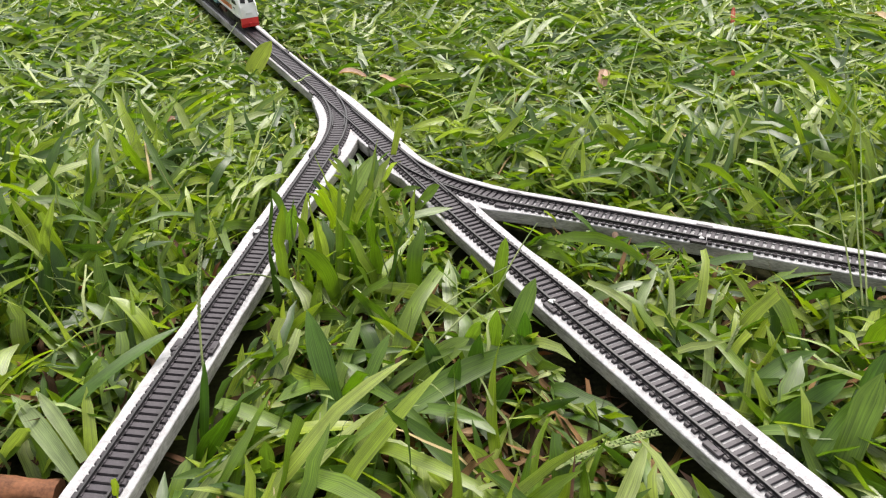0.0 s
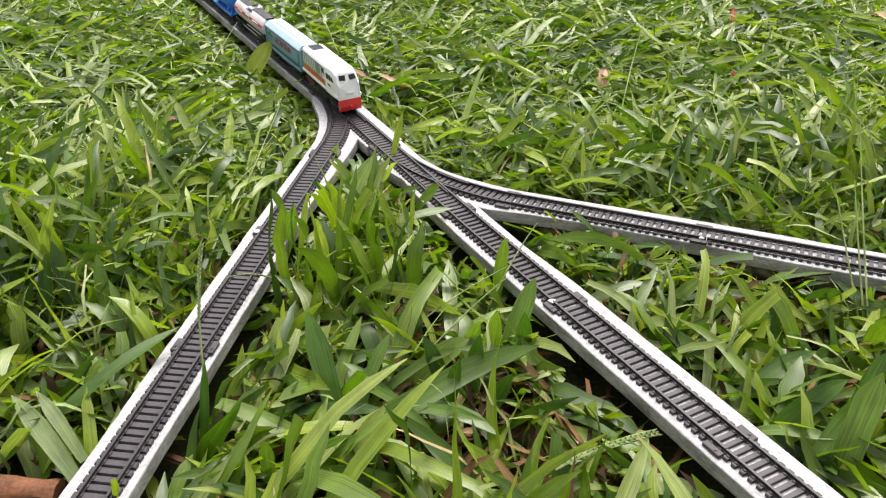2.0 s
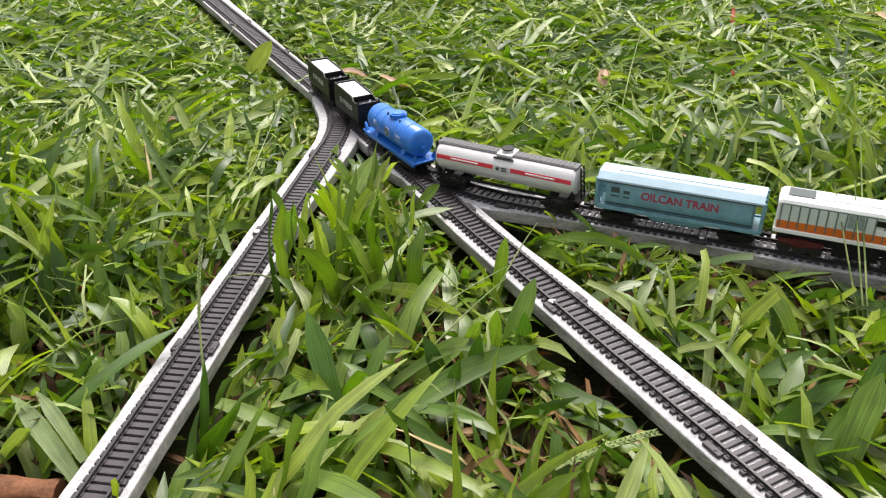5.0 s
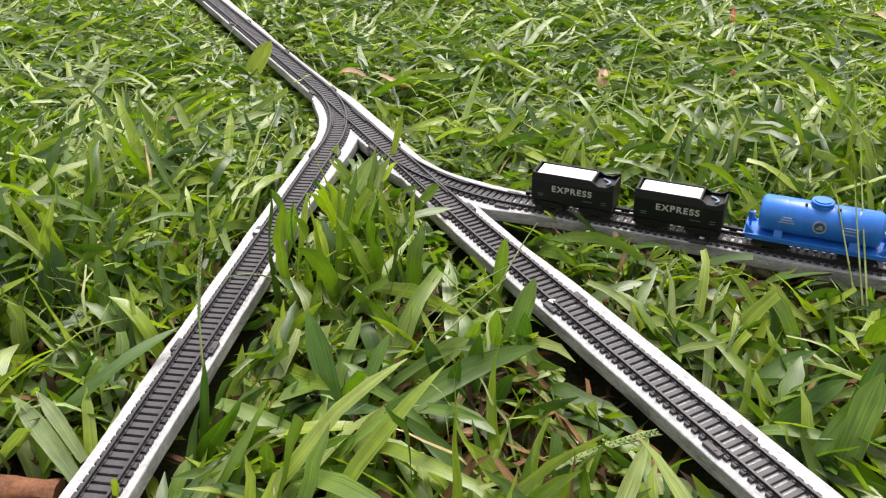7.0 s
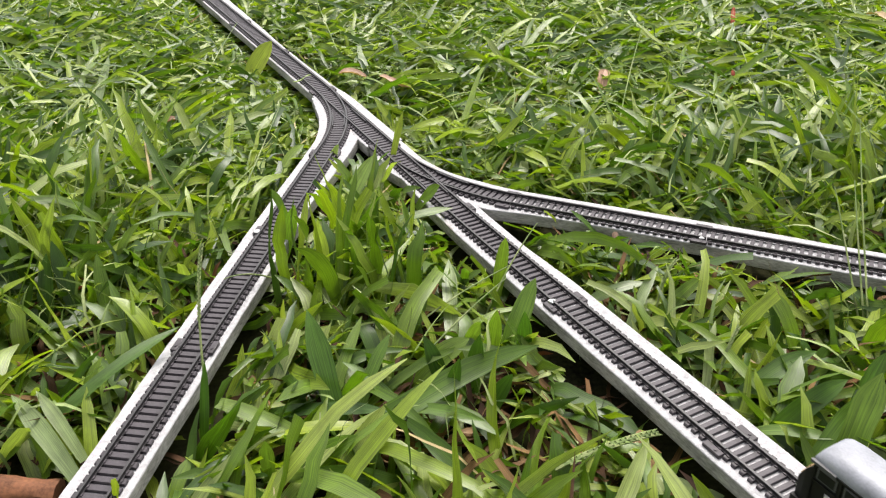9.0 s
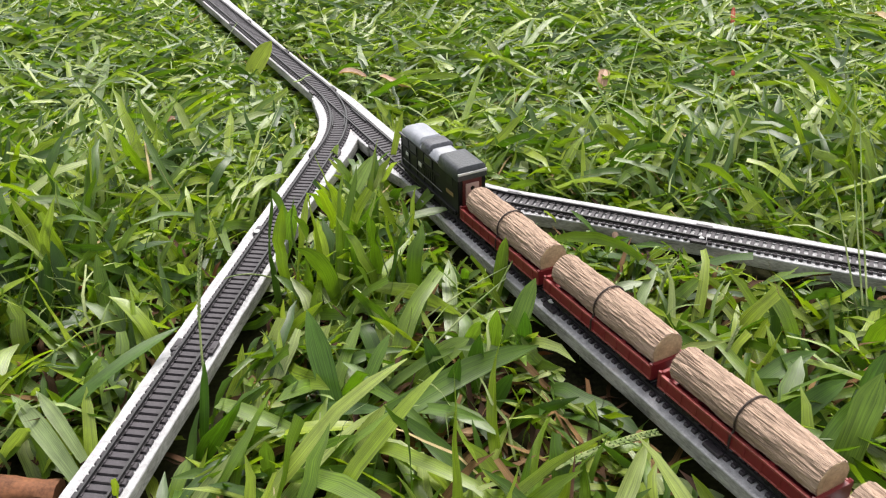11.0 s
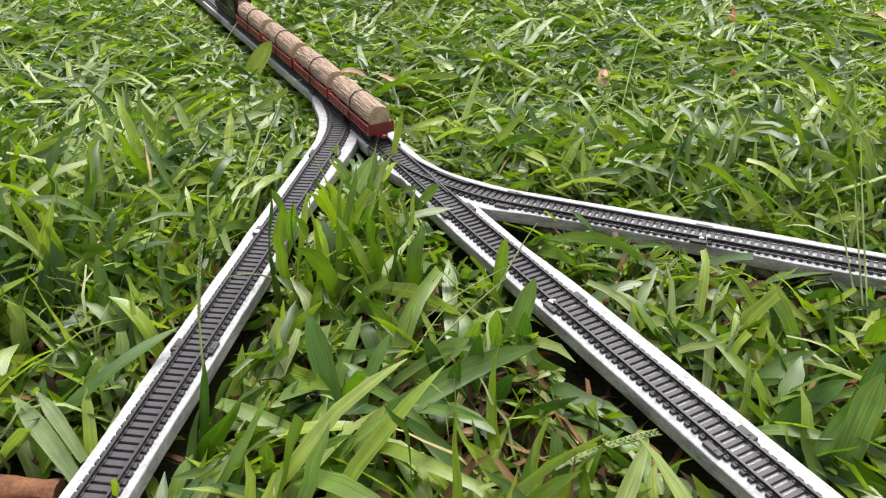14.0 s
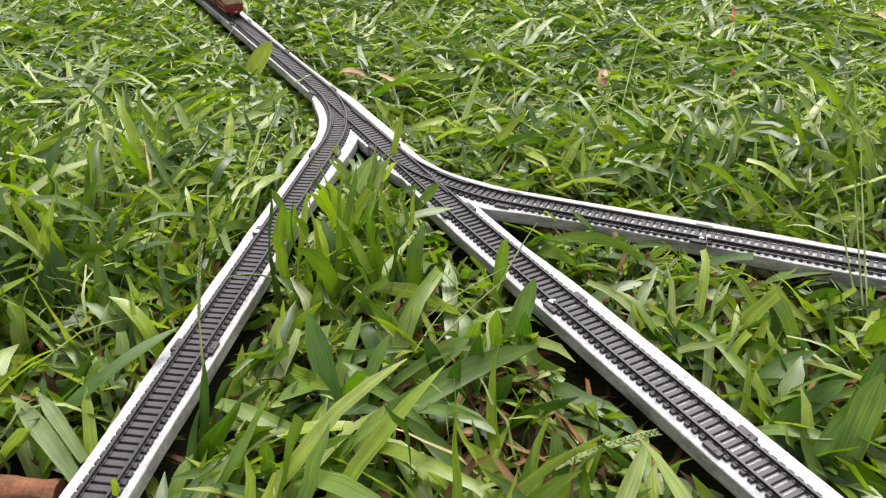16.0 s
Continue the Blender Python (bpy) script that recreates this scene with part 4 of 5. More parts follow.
def build_blue_tank():
    """Short bright-blue tank wagon on a flat blue frame, 96 long."""
    t = tagged(new("tank_wagon"), "bright blue plastic toy tank wagon with filler dome", "toy wagon", "toy train with tank wagons")
    F, R = 50.5, -50.5
    part("tank", tube(bmesh.new(), (R + 9) * MM, (F - 7) * MM, 13.4 * MM, 0, 26.3 * MM, 40, 3 * MM), M_BLUE, t, smooth=True)
    for x in (-24, -11, 13, 26):
        part("tank_band", tube(bmesh.new(), (x - 0.5) * MM, (x + 0.5) * MM, 13.62 * MM, 0, 26.3 * MM, 40), M_BLUE, t, smooth=True)
    dome = bmesh.new()
    for z0, z1, r in ((37.5, 39.6, 7.6), (39.6, 40.3, 8.4), (40.3, 41.4, 7.0), (41.4, 42.3, 7.9), (42.3, 43.2, 6.0)):
        rod(dome, (0, 0, z0 * MM), (0, 0, z1 * MM), r * MM, 28)
    part("filler_dome", dome, M_BLUE, t)
    for x in (-10.5, 12.5):
        part("vent_stub", rod(bmesh.new(), (x * MM, -5 * MM, 38.2 * MM), (x * MM, -5 * MM, 40.6 * MM), 1.0 * MM, 10), M_LINE, t)
    frame_bm = mb(R, F, -13.6, 13.6, 10.6, 12.4, 0.4)
    mb(R + 2, F - 2, -13.0, -11.2, 8.2, 10.8, 0, frame_bm)
    mb(R + 2, F - 2, 11.2, 13.0, 8.2, 10.8, 0, frame_bm)
    part("flat_frame", frame_bm, M_BLUE, t)
    for x in (-26, 26):
        part("saddle", prism(bmesh.new(), scaled([(-12, 12), (12, 12), (9.5, 19), (-9.5, 19)]), (x - 3) * MM, (x + 3) * MM), M_BLUE, t)
    for e, x in ((-1, R), (1, F)):
        for s in (-1, 1):
            part("end_bracket", prism(bmesh.new(), scaled([(x - e * 1, 12.2), (x - e * 8, 12.2), (x - e * 1, 19.5)]), (s * 10.6 - 1.1) * MM, (s * 10.6 + 1.1) * MM, "y"), M_BLUE, t)
        part("brake_wheel_post", rod(bmesh.new(), ((x - e * 3.5) * MM, 0, 12 * MM), ((x - e * 3.5) * MM, 0, 24 * MM), 0.9 * MM, 8), M_BLUE, t)
        part("brake_wheel", rod(bmesh.new(), ((x - e * 4.5) * MM, 0, 22 * MM), ((x - e * 6.0) * MM, 0, 22 * MM), 3.2 * MM, 16), M_BLUE, t)
        build_coupler(t, x, e)
    for s in (-1, 1):
        em = bmesh.new()
        rod(em, (1 * MM, s * 13.2 * MM, 27.0 * MM), (1 * MM, s * 13.7 * MM, 27.0 * MM), 4.9 * MM, 26)
        disc = part("emblem", em, M_PRINTG, t, "dark round emblem with a pale rim")
        part("emblem_field", rod(bmesh.new(), (1 * MM, s * 13.5 * MM, 27.0 * MM), (1 * MM, s * 13.9 * MM, 27.0 * MM), 3.7 * MM, 26), M_LINE, disc)
        em = bmesh.new()
        panel(em, 1, 25.9, 4.6, 1.0, s * 13.95, 0, 0.3)
        panel(em, 1.6, 27.6, 2.6, 1.6, s * 13.95, 0, 0.3)
        part("emblem_mark", em, M_PRINTG, disc)
        for cx, cz, w in ((-21.5, 30.3, 6), (-21.5, 28.4, 8.4), (-21.5, 26.4, 11.5), (22, 29.6, 10), (22, 27.6, 9), (22, 24.8, 11)):
            part("print_bar", panel(bmesh.new(), cx, cz, w, 0.9, s * 13.55, 0, 0.4), M_PRINTG, t)
    part("underframe", mb(R + 3, F - 3, -4, 4, 8.0, 10.8), M_CHASSIS, t)
    build_bogie(t, -30, M_CHASSIS)
    build_bogie(t, 30, M_CHASSIS)
    return t


def build_tender():
    """Black tender with a white load, 68 long."""
    t = tagged(new("tender"), "black plastic toy tender lettered EXPRESS with white load", "toy tender", "toy train with tank wagons")
    F, R = 34.0, -34.0
    body = mb(R, F, -12.6, 12.6, 9.5, 27.2, 0.5)
    part("body", body, M_BLACK, t)
    load = bmesh.new()
    sections = []
    for z, i in ((27.0, 0.0), (31.4, 0.0), (32.2, 0.8)):
        sections.append([((R + 3 + i) * MM, (-10.0 + i) * MM, z * MM), ((F - 19 - i) * MM, (-10.0 + i) * MM, z * MM), ((F - 19 - i) * MM, (10.0 - i) * MM, z * MM), ((R + 3 + i) * MM, (10.0 - i) * MM, z * MM)])
    loft(load, sections)
    part("load", load, M_WHITE, t, "white load")
    part("rear_wall", mb(R, R + 1.6, -11.2, 11.2, 27.0, 33.4, 0.4), M_BLACK, t)
    part("front_wall", mb(F - 1.4, F, -11.0, 11.0, 27.0, 31.0, 0.4), M_BLACK, t)
    part("bulkhead", mb(F - 19, F - 17.6, -10.6, 10.6, 27.0, 32.4, 0.3), M_BLACK, t)
    for s in (-1, 1):
        rim = bmesh.new()
        prism(rim, scaled([(R, 27.0), (R, 33.6), (R + 3, 33.0), (F - 20, 33.0), (F - 17, 32.0), (F - 13, 29.4), (F - 6, 29.6), (F, 33.2), (F, 27.0)]), (s * 12.6 - 0.55 - 0.55 * s) * MM, (s * 12.6 + 0.55 - 0.55 * s) * MM, "y")
        for v in rim.verts:                          # the upper wall leans inwards
            if v.co.z > 27.5 * MM:
                v.co.y -= s * 0.22 * (v.co.z - 27.0 * MM)
        part("upper_wall", rim, M_BLACK, t)
        turn = pose(0, 0, 0, 90, 0, 0) if s < 0 else pose(0, 0, 0, 90, 0, 180)
        lettering("lettering", "EXPRESS", 7.3 * MM, M_LETTER, t, Matrix.Translation((0, s * 12.72 * MM, 21.0 * MM)) @ turn, 1.05, 0.00017, 1.22)
        for cx, cz, w in ((-26, 15.5, 5), (-26, 13.8, 4), (14, 14.6, 8), (27, 16, 4), (27, 14, 4)):
            part("print_bar", panel(bmesh.new(), cx, cz, w, 0.5, s * 12.65, 0, 0.3), M_SEAM, t)
    coil = bmesh.new()
    for i in range(10):
        a, b = i * 0.75, (i + 1) * 0.75
        rod(coil, ((F - 9 + 3.2 * math.cos(a)) * MM, (6 * math.sin(a * 0.5)) * MM, 28.2 * MM), ((F - 9 + 3.2 * math.cos(b)) * MM, (6 * math.sin(b * 0.5)) * MM, 28.2 * MM), 0.9 * MM, 6)
    part("hose_coil", coil, M_PRINTG, t, "grey coiled hose")
    part("underframe", mb(R + 1, F - 1, -10.5, 10.5, 6.5, 9.6, 0.3), M_CHASSIS, t)
    for e, x in ((-1, R), (1, F)):
        build_coupler(t, x, e)
    build_bogie(t, -20, M_CHASSIS)
    build_bogie(t, 20, M_CHASSIS)
    return t


def build_black_loco():
    """Black locomotive with a glossy stepped roof, 120 long."""
    t = tagged(new("locomotive"), "black toy locomotive with stepped grey roof", "toy locomotive", "toy train with logs")
    F, R = 60.0, -60.0
    body = bmesh.new()
    prof = [(-11.8, 10), (11.8, 10), (11.8, 40), (-11.8, 40)]
    prism(body, scaled(prof), (R + 2) * MM, (F - 8) * MM)
    bmesh.ops.bevel(body, geom=list(body.edges), offset=0.7 * MM, segments=2, affect="EDGES")
    part("body", body, M_BLACK, t)
    nose = bmesh.new()
    loft(nose, [[(x * MM, y * k * MM, z * MM) for y, z in ((-11, 9), (11, 9), (11, h), (-11, h))] for x, k, h in ((F - 9, 1.0, 36), (F - 4, 0.95, 30), (F, 0.86, 22))])
    nose_ob = part("nose", nose, M_BLACK, t)
    for i in range(6):
        g = bmesh.new()
        obox(g, pose((F - 0.2 - i * 0.78) * MM, 0, (22.8 + i * 1.5) * MM, 0, 27, 0), 0.9 * MM, 15.5 * MM, 0.75 * MM)
        part("grille_bar", g, M_BRASS, nose_ob, "brass-coloured grille bar")

    def roof(name, x0, x1, top, half, label, material, rnd=3.0, nose=0.4):
        prof = [(-half, 38.5), (half, 38.5), (half + 0.6, 40.2), (half - 0.6, top - rnd * 0.75), (half - rnd * 0.9, top - 0.35), (half - rnd * 2, top), (-half + rnd * 2, top), (-half + rnd * 0.9, top - 0.35), (-half + 0.6, top - rnd * 0.75), (-half - 0.6, 40.2)]
        bm = bmesh.new()
        loft(bm, [[(x * MM, y * k * MM, (z if z < 40 else 40 + (z - 40) * f) * MM) for y, z in prof] for x, k, f in ((x0, 0.95, 0.72), (x0 + 1.8, 1.0, 1.0), (x1 - 7.0 * nose, 1.0, 1.0), (x1 - 2.6 * nose, 0.97, 0.84), (x1 - 0.7 * nose, 0.92, 0.55), (x1, 0.86, 0.25))])
        return part(name, bm, material, t, label, smooth=True)

    # front and step roofs: sky reflection put into their pale grey
    roof("front_roof", 14, F - 7.0, 47.6, 11.8, "rounded roof coloured pale for the sky's reflection", M_ROOF, 4.2, 1.5)
    roof("roof_step", -20, 15, 45.4, 11.4, "lower roof coloured pale for the sky's reflection", M_ROOF, 3.6)
    roof("roof_hatch", -6, 12, 48.4, 11.6, "grey raised roof hatch", M_ROOFMID, 2.6)
    roof("cab_roof", R, -24, 49.6, 13.2, "dark raised cab roof", M_ROOFDARK, 2.6)
    part("roof_rim", mb(R - 0.6, R + 0.6, -13.0, 13.0, 43.0, 45.2, 0.4), M_SILVER, t, "pale rear roof edge")
    cabw = mb(R + 1, -25, -12.4, 12.4, 10, 44.5, 0.5)
    part("cab", cabw, M_BLACK, t)
    door = mb(R + 0.4, R + 1.2, -8.6, 8.6, 13, 42, 0.3)
    door_ob = part("rear_door", door, M_MAROON, t, "brownish red rear door")
    part("door_plate", mb(R - 0.1, R + 0.5, -6.0, 6.0, 21, 35, 0.4), M_PINKISH, door_ob, "pale pinkish door plate")
    part("door_hole", rod(bmesh.new(), ((R - 0.3) * MM, 0, 30.5 * MM), ((R + 0.4) * MM, 0, 30.5 * MM), 1.9 * MM, 14), M_GLASS, door_ob)
    for s in (-1, 1):
        y = s * 12.0
        for x0, w in ((43.5, 11), (27.5, 13), (-3.0, 13)):
            frame_ob = part("window_frame", panel(bmesh.new(), x0, 34.0, w, 7.0, s * 12.0, 0, 0.6), M_DGREY, t, "dark grey window frame")
            part("side_window", panel(bmesh.new(), x0, 34.0, w - 1.8, 5.4, s * 12.2, 0, 0.6), M_GLASS, frame_ob)
        for x0 in (20, 36, 51, 6, -11):
            part("body_post", panel(bmesh.new(), x0, 25.0, 1.2, 28, s * 12.1, 0, 0.8), M_BLACK, t)
        part("belt_rail", panel(bmesh.new(), 13, 28.6, 78, 1.0, s * 12.15, 0, 0.9), M_BLACK, t)
        part("visor", panel(bmesh.new(), 46, 39.6, 14, 1.6, s * 12.7, 0, 1.6), M_DGREY, t)
        part("gutter", mb(R + 2, F - 9, s * 12.4 - 0.5, s * 12.4 + 0.5, 38.9, 39.9), M_BLACK, t)
        part("footboard", mb(R + 4, F - 6, s * 12.6 - 1.4, s * 12.6 + 1.4, 9.4, 10.6, 0.3), M_BLACK, t)
        part("handrail", rod(bmesh.new(), ((R + 30) * MM, s * 12.9 * MM, 17 * MM), ((F - 12) * MM, s * 12.9 * MM, 17 * MM), 0.35 * MM, 6), M_DGREY, t, "thin dull handrail")
        part("cab_window", panel(bmesh.new(), -44, 34, 10, 8, s * 12.5, 0, 0.5), M_GLASS, t)
        em = bmesh.new()
        panel(em, -44, 22.5, 12, 3.0, s * 12.55, 0, 0.4)
        part("lamp_plate", panel(bmesh.new(), 13, 24.5, 6, 3.6, s * 12.2, 0, 0.5), M_SILVER, t, "pale plate")
        part("lamp_plate", panel(bmesh.new(), 40, 24.0, 5, 3.0, s * 12.2, 0, 0.5), M_SILVER, t, "pale plate")
        part("print_bar", em, M_BRASS, t)
        for i in range(7):
            part("louvre", panel(bmesh.new(), -14 + i * 4.2, 21.5, 2.4, 7.5, s * 12.0, 0, 0.8), M_BLACK, t)
        part("running_gear", prism(bmesh.new(), scaled([(-46, 4), (-46, 9), (48, 9), (48, 4), (30, 2.5), (-30, 2.5)]), (s * 10.6 - 0.9) * MM, (s * 10.6 + 0.9) * MM, "y"), M_CHASSIS, t)
        part("headlamp", rod(bmesh.new(), ((F - 0.4) * MM, s * 6.5 * MM, 13.5 * MM), ((F + 1.2) * MM, s * 6.5 * MM, 13.5 * MM), 1.8 * MM, 14), M_SILVER, t)
    part("bumper", mb(F - 4, F + 1.0, -11.5, 11.5, 4.5, 9.5, 0.6), M_CHASSIS, t)
    part("underframe", mb(R + 3, F - 4, -9.0, 9.0, 7.0, 10.5), M_CHASSIS, t)
    build_bogie(t, -36, M_CHASSIS, 22, 9.0, 10.8, 3)
    build_bogie(t, 36, M_CHASSIS, 22, 9.0, 10.8, 3)
    build_coupler(t, R, -1)
    return t


def build_log_wagon():
    """Brick-red skeleton wagon, 119 over the couplers."""
    t = tagged(new("log_wagon"), "brick red plastic toy wagon carrying one log", "toy wagon", "toy train with logs")
    F, R = 57.0, -57.0
    for s in (-1, 1):
        beam = mb(R + 1, F - 1, s * 12.0 - 1.1, s * 12.0 + 1.1, 8.0, 17.0, 0.4)
        b = part("side_beam", beam, M_WAGON, t)
        part("beam_lip", mb(R + 1, F - 1, s * 12.9 - 0.7, s * 12.9 + 0.7, 16.0, 17.4, 0.25), M_WAGONLIP, b, "paler lip")
        part("beam_lip", mb(R + 1, F - 1, s * 12.9 - 0.7, s * 12.9 + 0.7, 7.6, 8.8, 0.25), M_WAGONLIP, b, "paler lip")
        for i in range(9):
            x = R + 9 + i * 12.2
            part("beam_rib", mb(x - 0.8, x + 0.8, s * 12.9 - 0.6, s * 12.9 + 0.6, 8.6, 16.2), M_WAGON, b)
    part("floor", mb(R + 2, F - 2, -11, 11, 9.2, 11.2), M_WAGON, t)
    for e, x in ((-1, R), (1, F)):
        end = bmesh.new()
        prism(end, scaled([(-13.4, 7.6), (13.4, 7.6), (13.4, 19.0), (12.4, 19.4), (10.8, 18.2), (-10.8, 18.2), (-12.4, 19.4), (-13.4, 19.0)]), (x - e * 2.2) * MM, x * MM)
        part("end_bolster", end, M_WAGON, t)
        part("step", mb(min(x, x + e * 2.5), max(x, x + e * 2.5), -5.5, 5.5, 4.8, 8.2, 0.4), M_WAGON, t)
        build_coupler(t, x, e, M_WAGON)
    for x in (-28, 28):
        part("cradle", prism(bmesh.new(), scaled([(-11, 11), (11, 11), (11, 18), (5.5, 14.2), (-5.5, 14.2), (-11, 18)]), (x - 1.5) * MM, (x + 1.5) * MM), M_WAGON, t)
    build_bogie(t, -37, M_CHASSIS, 18, 8.2)
    build_bogie(t, 37, M_CHASSIS, 18, 8.2)
    return t


def build_log(seed):
    """A real stick with bark, sawn at both ends."""
    t = tagged(new("log"), "rough barked log held by a dark band on a red wagon", "log", "logs on the wagons")
    rng = random.Random(seed)
    bm = bmesh.new()
    n, m = 120, 96
    rings = []
    ph = rng.uniform(0, 9)
    for j in range(m + 1):
        x = -54.5 + 105 * j / m
        ring = []
        for i in range(n):
            a = 2 * math.pi * i / n
            knot = max(0, noise.noise((x * 0.05 + seed * 7, math.cos(a) * 1.2, math.sin(a) * 1.2))) * 0.8
            r = 11.5 + 0.35 * math.sin(x * 0.06 + ph) + 0.45 * noise.noise((x * 0.06, math.cos(a) * 4 + seed, math.sin(a) * 4)) + 0.55 * noise.noise((x * 0.13, math.cos(a) * 10, math.sin(a) * 10 + seed)) + 0.3 * noise.noise((x * 0.4, math.cos(a) * 16, math.sin(a) * 16 + seed)) + knot
            warp = 1.1 * noise.noise((x * 0.035, math.cos(a) * 1.5, math.sin(a) * 1.5 + seed))
            r -= 1.1 * max(0.0, 0.55 - 2.2 * abs(noise.noise((x * 0.022 + seed, math.cos(a + 0.05 * warp) * 9 + warp, math.sin(a + 0.05 * warp) * 9)))) ** 1.0
            ring.append((x * MM, r * math.cos(a) * MM, (24.0 + r * math.sin(a)) * MM))
        rings.append(ring)
    loft(bm, rings)
    part("bark", bm, M_BARK, t, smooth=True)
    for e in (-1, 1):
        bm = bmesh.new()
        for q, off in ((10.7, 0.25), (7.4, 0.4), (4.1, 0.5)):
            rod(bm, ((e * 52.3 - 2) * MM, 0, 24.0 * MM), ((e * (52.5 + off) - 2) * MM, 0, 24.0 * MM), q * MM, 30)
        part("sawn_end", bm, M_WOOD, t, "pale sawn end")
    bx = rng.uniform(-6, 2)
    bm = bmesh.new()
    k = 30
    loop = []
    for i in range(k):
        a = math.pi * (1.0 + 0.12) - (math.pi * 1.24) * i / (k - 1)
        loop.append((12.45 * math.cos(a), 24.0 + 12.45 * math.sin(a)))
    loop += [(13.9, 15.5), (13.9, 7.2), (-13.9, 7.2), (-13.9, 15.5)]
    for (y0, z0), (y1, z1) in zip(loop, loop[1:] + loop[:1]):
        rod(bm, (bx * MM, y0 * MM, z0 * MM), (bx * MM, y1 * MM, z1 * MM), 0.62 * MM, 6)
    part("band", bm, M_BAND, t, "dark elastic band")
    return t


# ---------------------------------------------------------------- trains: middle behind the train's front, half distance of the bogies
TRAIN_A = [(build_diesel(), 53.6, 35), (build_hopper(), 182.5, 44), (build_silver_tank(), 328.0, 50), (build_blue_tank(), 462.0, 32)]
ten = build_tender()
TRAIN_A += [(ten, 562.5, 20), (copy_thing(ten, Matrix()), 647.5, 20)]
TRAIN_B = [(build_black_loco(), 540.0, 36)]
wag = build_log_wagon()
for i in range(4):
    off = 60.0 + 120.0 * (3 - i)
    TRAIN_B.append((wag if i == 0 else copy_thing(wag, Matrix()), off, 37))
    TRAIN_B.append((build_log(i + 1), off, 37))


# ---------------------------------------------------------------- single leaves and stalks that stand out (millimetres)
M_LEAF_ONE = leaf_mat("single_blade", [(0.0, (0.065, 0.135, 0.016)), (0.5, (0.11, 0.19, 0.025)), (1.0, (0.16, 0.235, 0.035))], by_object=True)
M_LEAF_YEL = leaf_mat("young_blade", [(0.0, (0.19, 0.26, 0.02)), (1.0, (0.26, 0.32, 0.03))], glow=0.4, by_object=True)
# on green blades this pale colour stands for the sky's sheen
M_LEAF_PALE = leaf_mat("pale_blade", [(0.0, (0.17, 0.23, 0.10)), (1.0, (0.23, 0.29, 0.13))], rough=0.3, by_object=True)
M_LEAF_DARK = leaf_mat("dark_blade", [(0.0, (0.035, 0.075, 0.012)), (1.0, (0.05, 0.11, 0.016))], by_object=True)
LEAF_KINDS = {"g": (M_LEAF_ONE, "green strap-shaped grass blade"), "y": (M_LEAF_YEL, "young yellow-green grass blade"), "p": (M_LEAF_PALE, "grass blade coloured pale grey-green for sky sheen"), "d": (M_LEAF_DARK, "dark green grass blade")}
FACE = Vector((0.0, -0.45, 0.89))


def leaf(x0, y0, z0, x1, y1, z1, w, bow, kind):
    """One blade from its root to its tip, bowed upwards, folded along the midrib."""
    a, b = Vector((x0, y0, z0)) * MM, Vector((x1, y1, z1)) * MM
    c = (a + b) / 2 + Vector((0, 0, bow * MM))
    material, label = LEAF_KINDS[kind]
    root = a - (c - a) * 0.25
    root.z = max(root.z, 0.0)
    rows, n = [], 14
    wob = random.Random(int(x0 * 7 + y0)).uniform(0, 9)
    for i in range(n + 1):
        t = i / n
        p = a * (1 - t) ** 2 + c * 2 * t * (1 - t) + b * t * t
        d = ((c - a) * (1 - t) + (b - c) * t).normalized()
        side = d.cross(FACE).normalized()
        up = side.cross(d)
        half = w * MM * 0.5 * min(1.0, 0.7 + t * 1.2) * max(0.03, 1 - max(0.0, (t - 0.62) / 0.38) ** 1.9) * (1 + 0.05 * math.sin(t * 11 + wob))
        side = (side + up * 0.25 * math.sin(t * 2.5 + wob)).normalized()
        rows.append([p + side * half, p - up * half * 0.28, p - side * half])
    ob = strip_mesh("grass_leaf", np.array([[[tuple(q) for q in r] for r in rows]]), material)
    return tagged(ob, label, "grass leaf", "single grass leaves")


def stalk(x0, y0, z0, x1, y1, z1, kind, stout=1.0):
    """A thin stalk; kind h carries two rows of seeds, s is bare, d is dark."""
    a, b = Vector((x0, y0, z0)) * MM, Vector((x1, y1, z1)) * MM
    rnd = random.Random(int(x0 * 3 + y1))
    c = (a + b) / 2 + Vector((rnd.uniform(-6, 6), rnd.uniform(-6, 6), 10)) * MM
    thing = tagged(new("grass_stalk"), "thin pale green grass stalk with seed head" if kind == "h" else "thin bare green grass stalk", "grass stalk", "grass stalks")
    thing.location = a
    bm = bmesh.new()
    pts = [a * (1 - t) ** 2 + c * 2 * t * (1 - t) + b * t * t - a for t in [i / 9 for i in range(10)]]
    for i, (p, q) in enumerate(zip(pts, pts[1:])):
        rod(bm, p, q, (0.85 - 0.05 * i) * stout * MM, 6, (0.8 - 0.05 * i) * stout * MM)
    part("stem", bm, M_LEAF_DARK if kind == "d" else M_STALK, thing)
    if kind == "h":
        bm = bmesh.new()
        for i in range(34):
            t = 0.35 + 0.64 * i / 34
            p = a * (1 - t) ** 2 + c * 2 * t * (1 - t) + b * t * t - a
            d = ((c - a) * (1 - t) + (b - c) * t).normalized()
            s = d.cross(FACE).normalized() * (1 if i % 2 else -1)
            rod(bm, p + s * 0.5 * stout * MM, p + (s * 1.2 + d * 2.4) * stout * MM, 0.75 * stout * MM, 5, 0.15 * MM)
        tagged(part("seed_head", bm, M_STALK, thing), kind="stuff")
    return thing


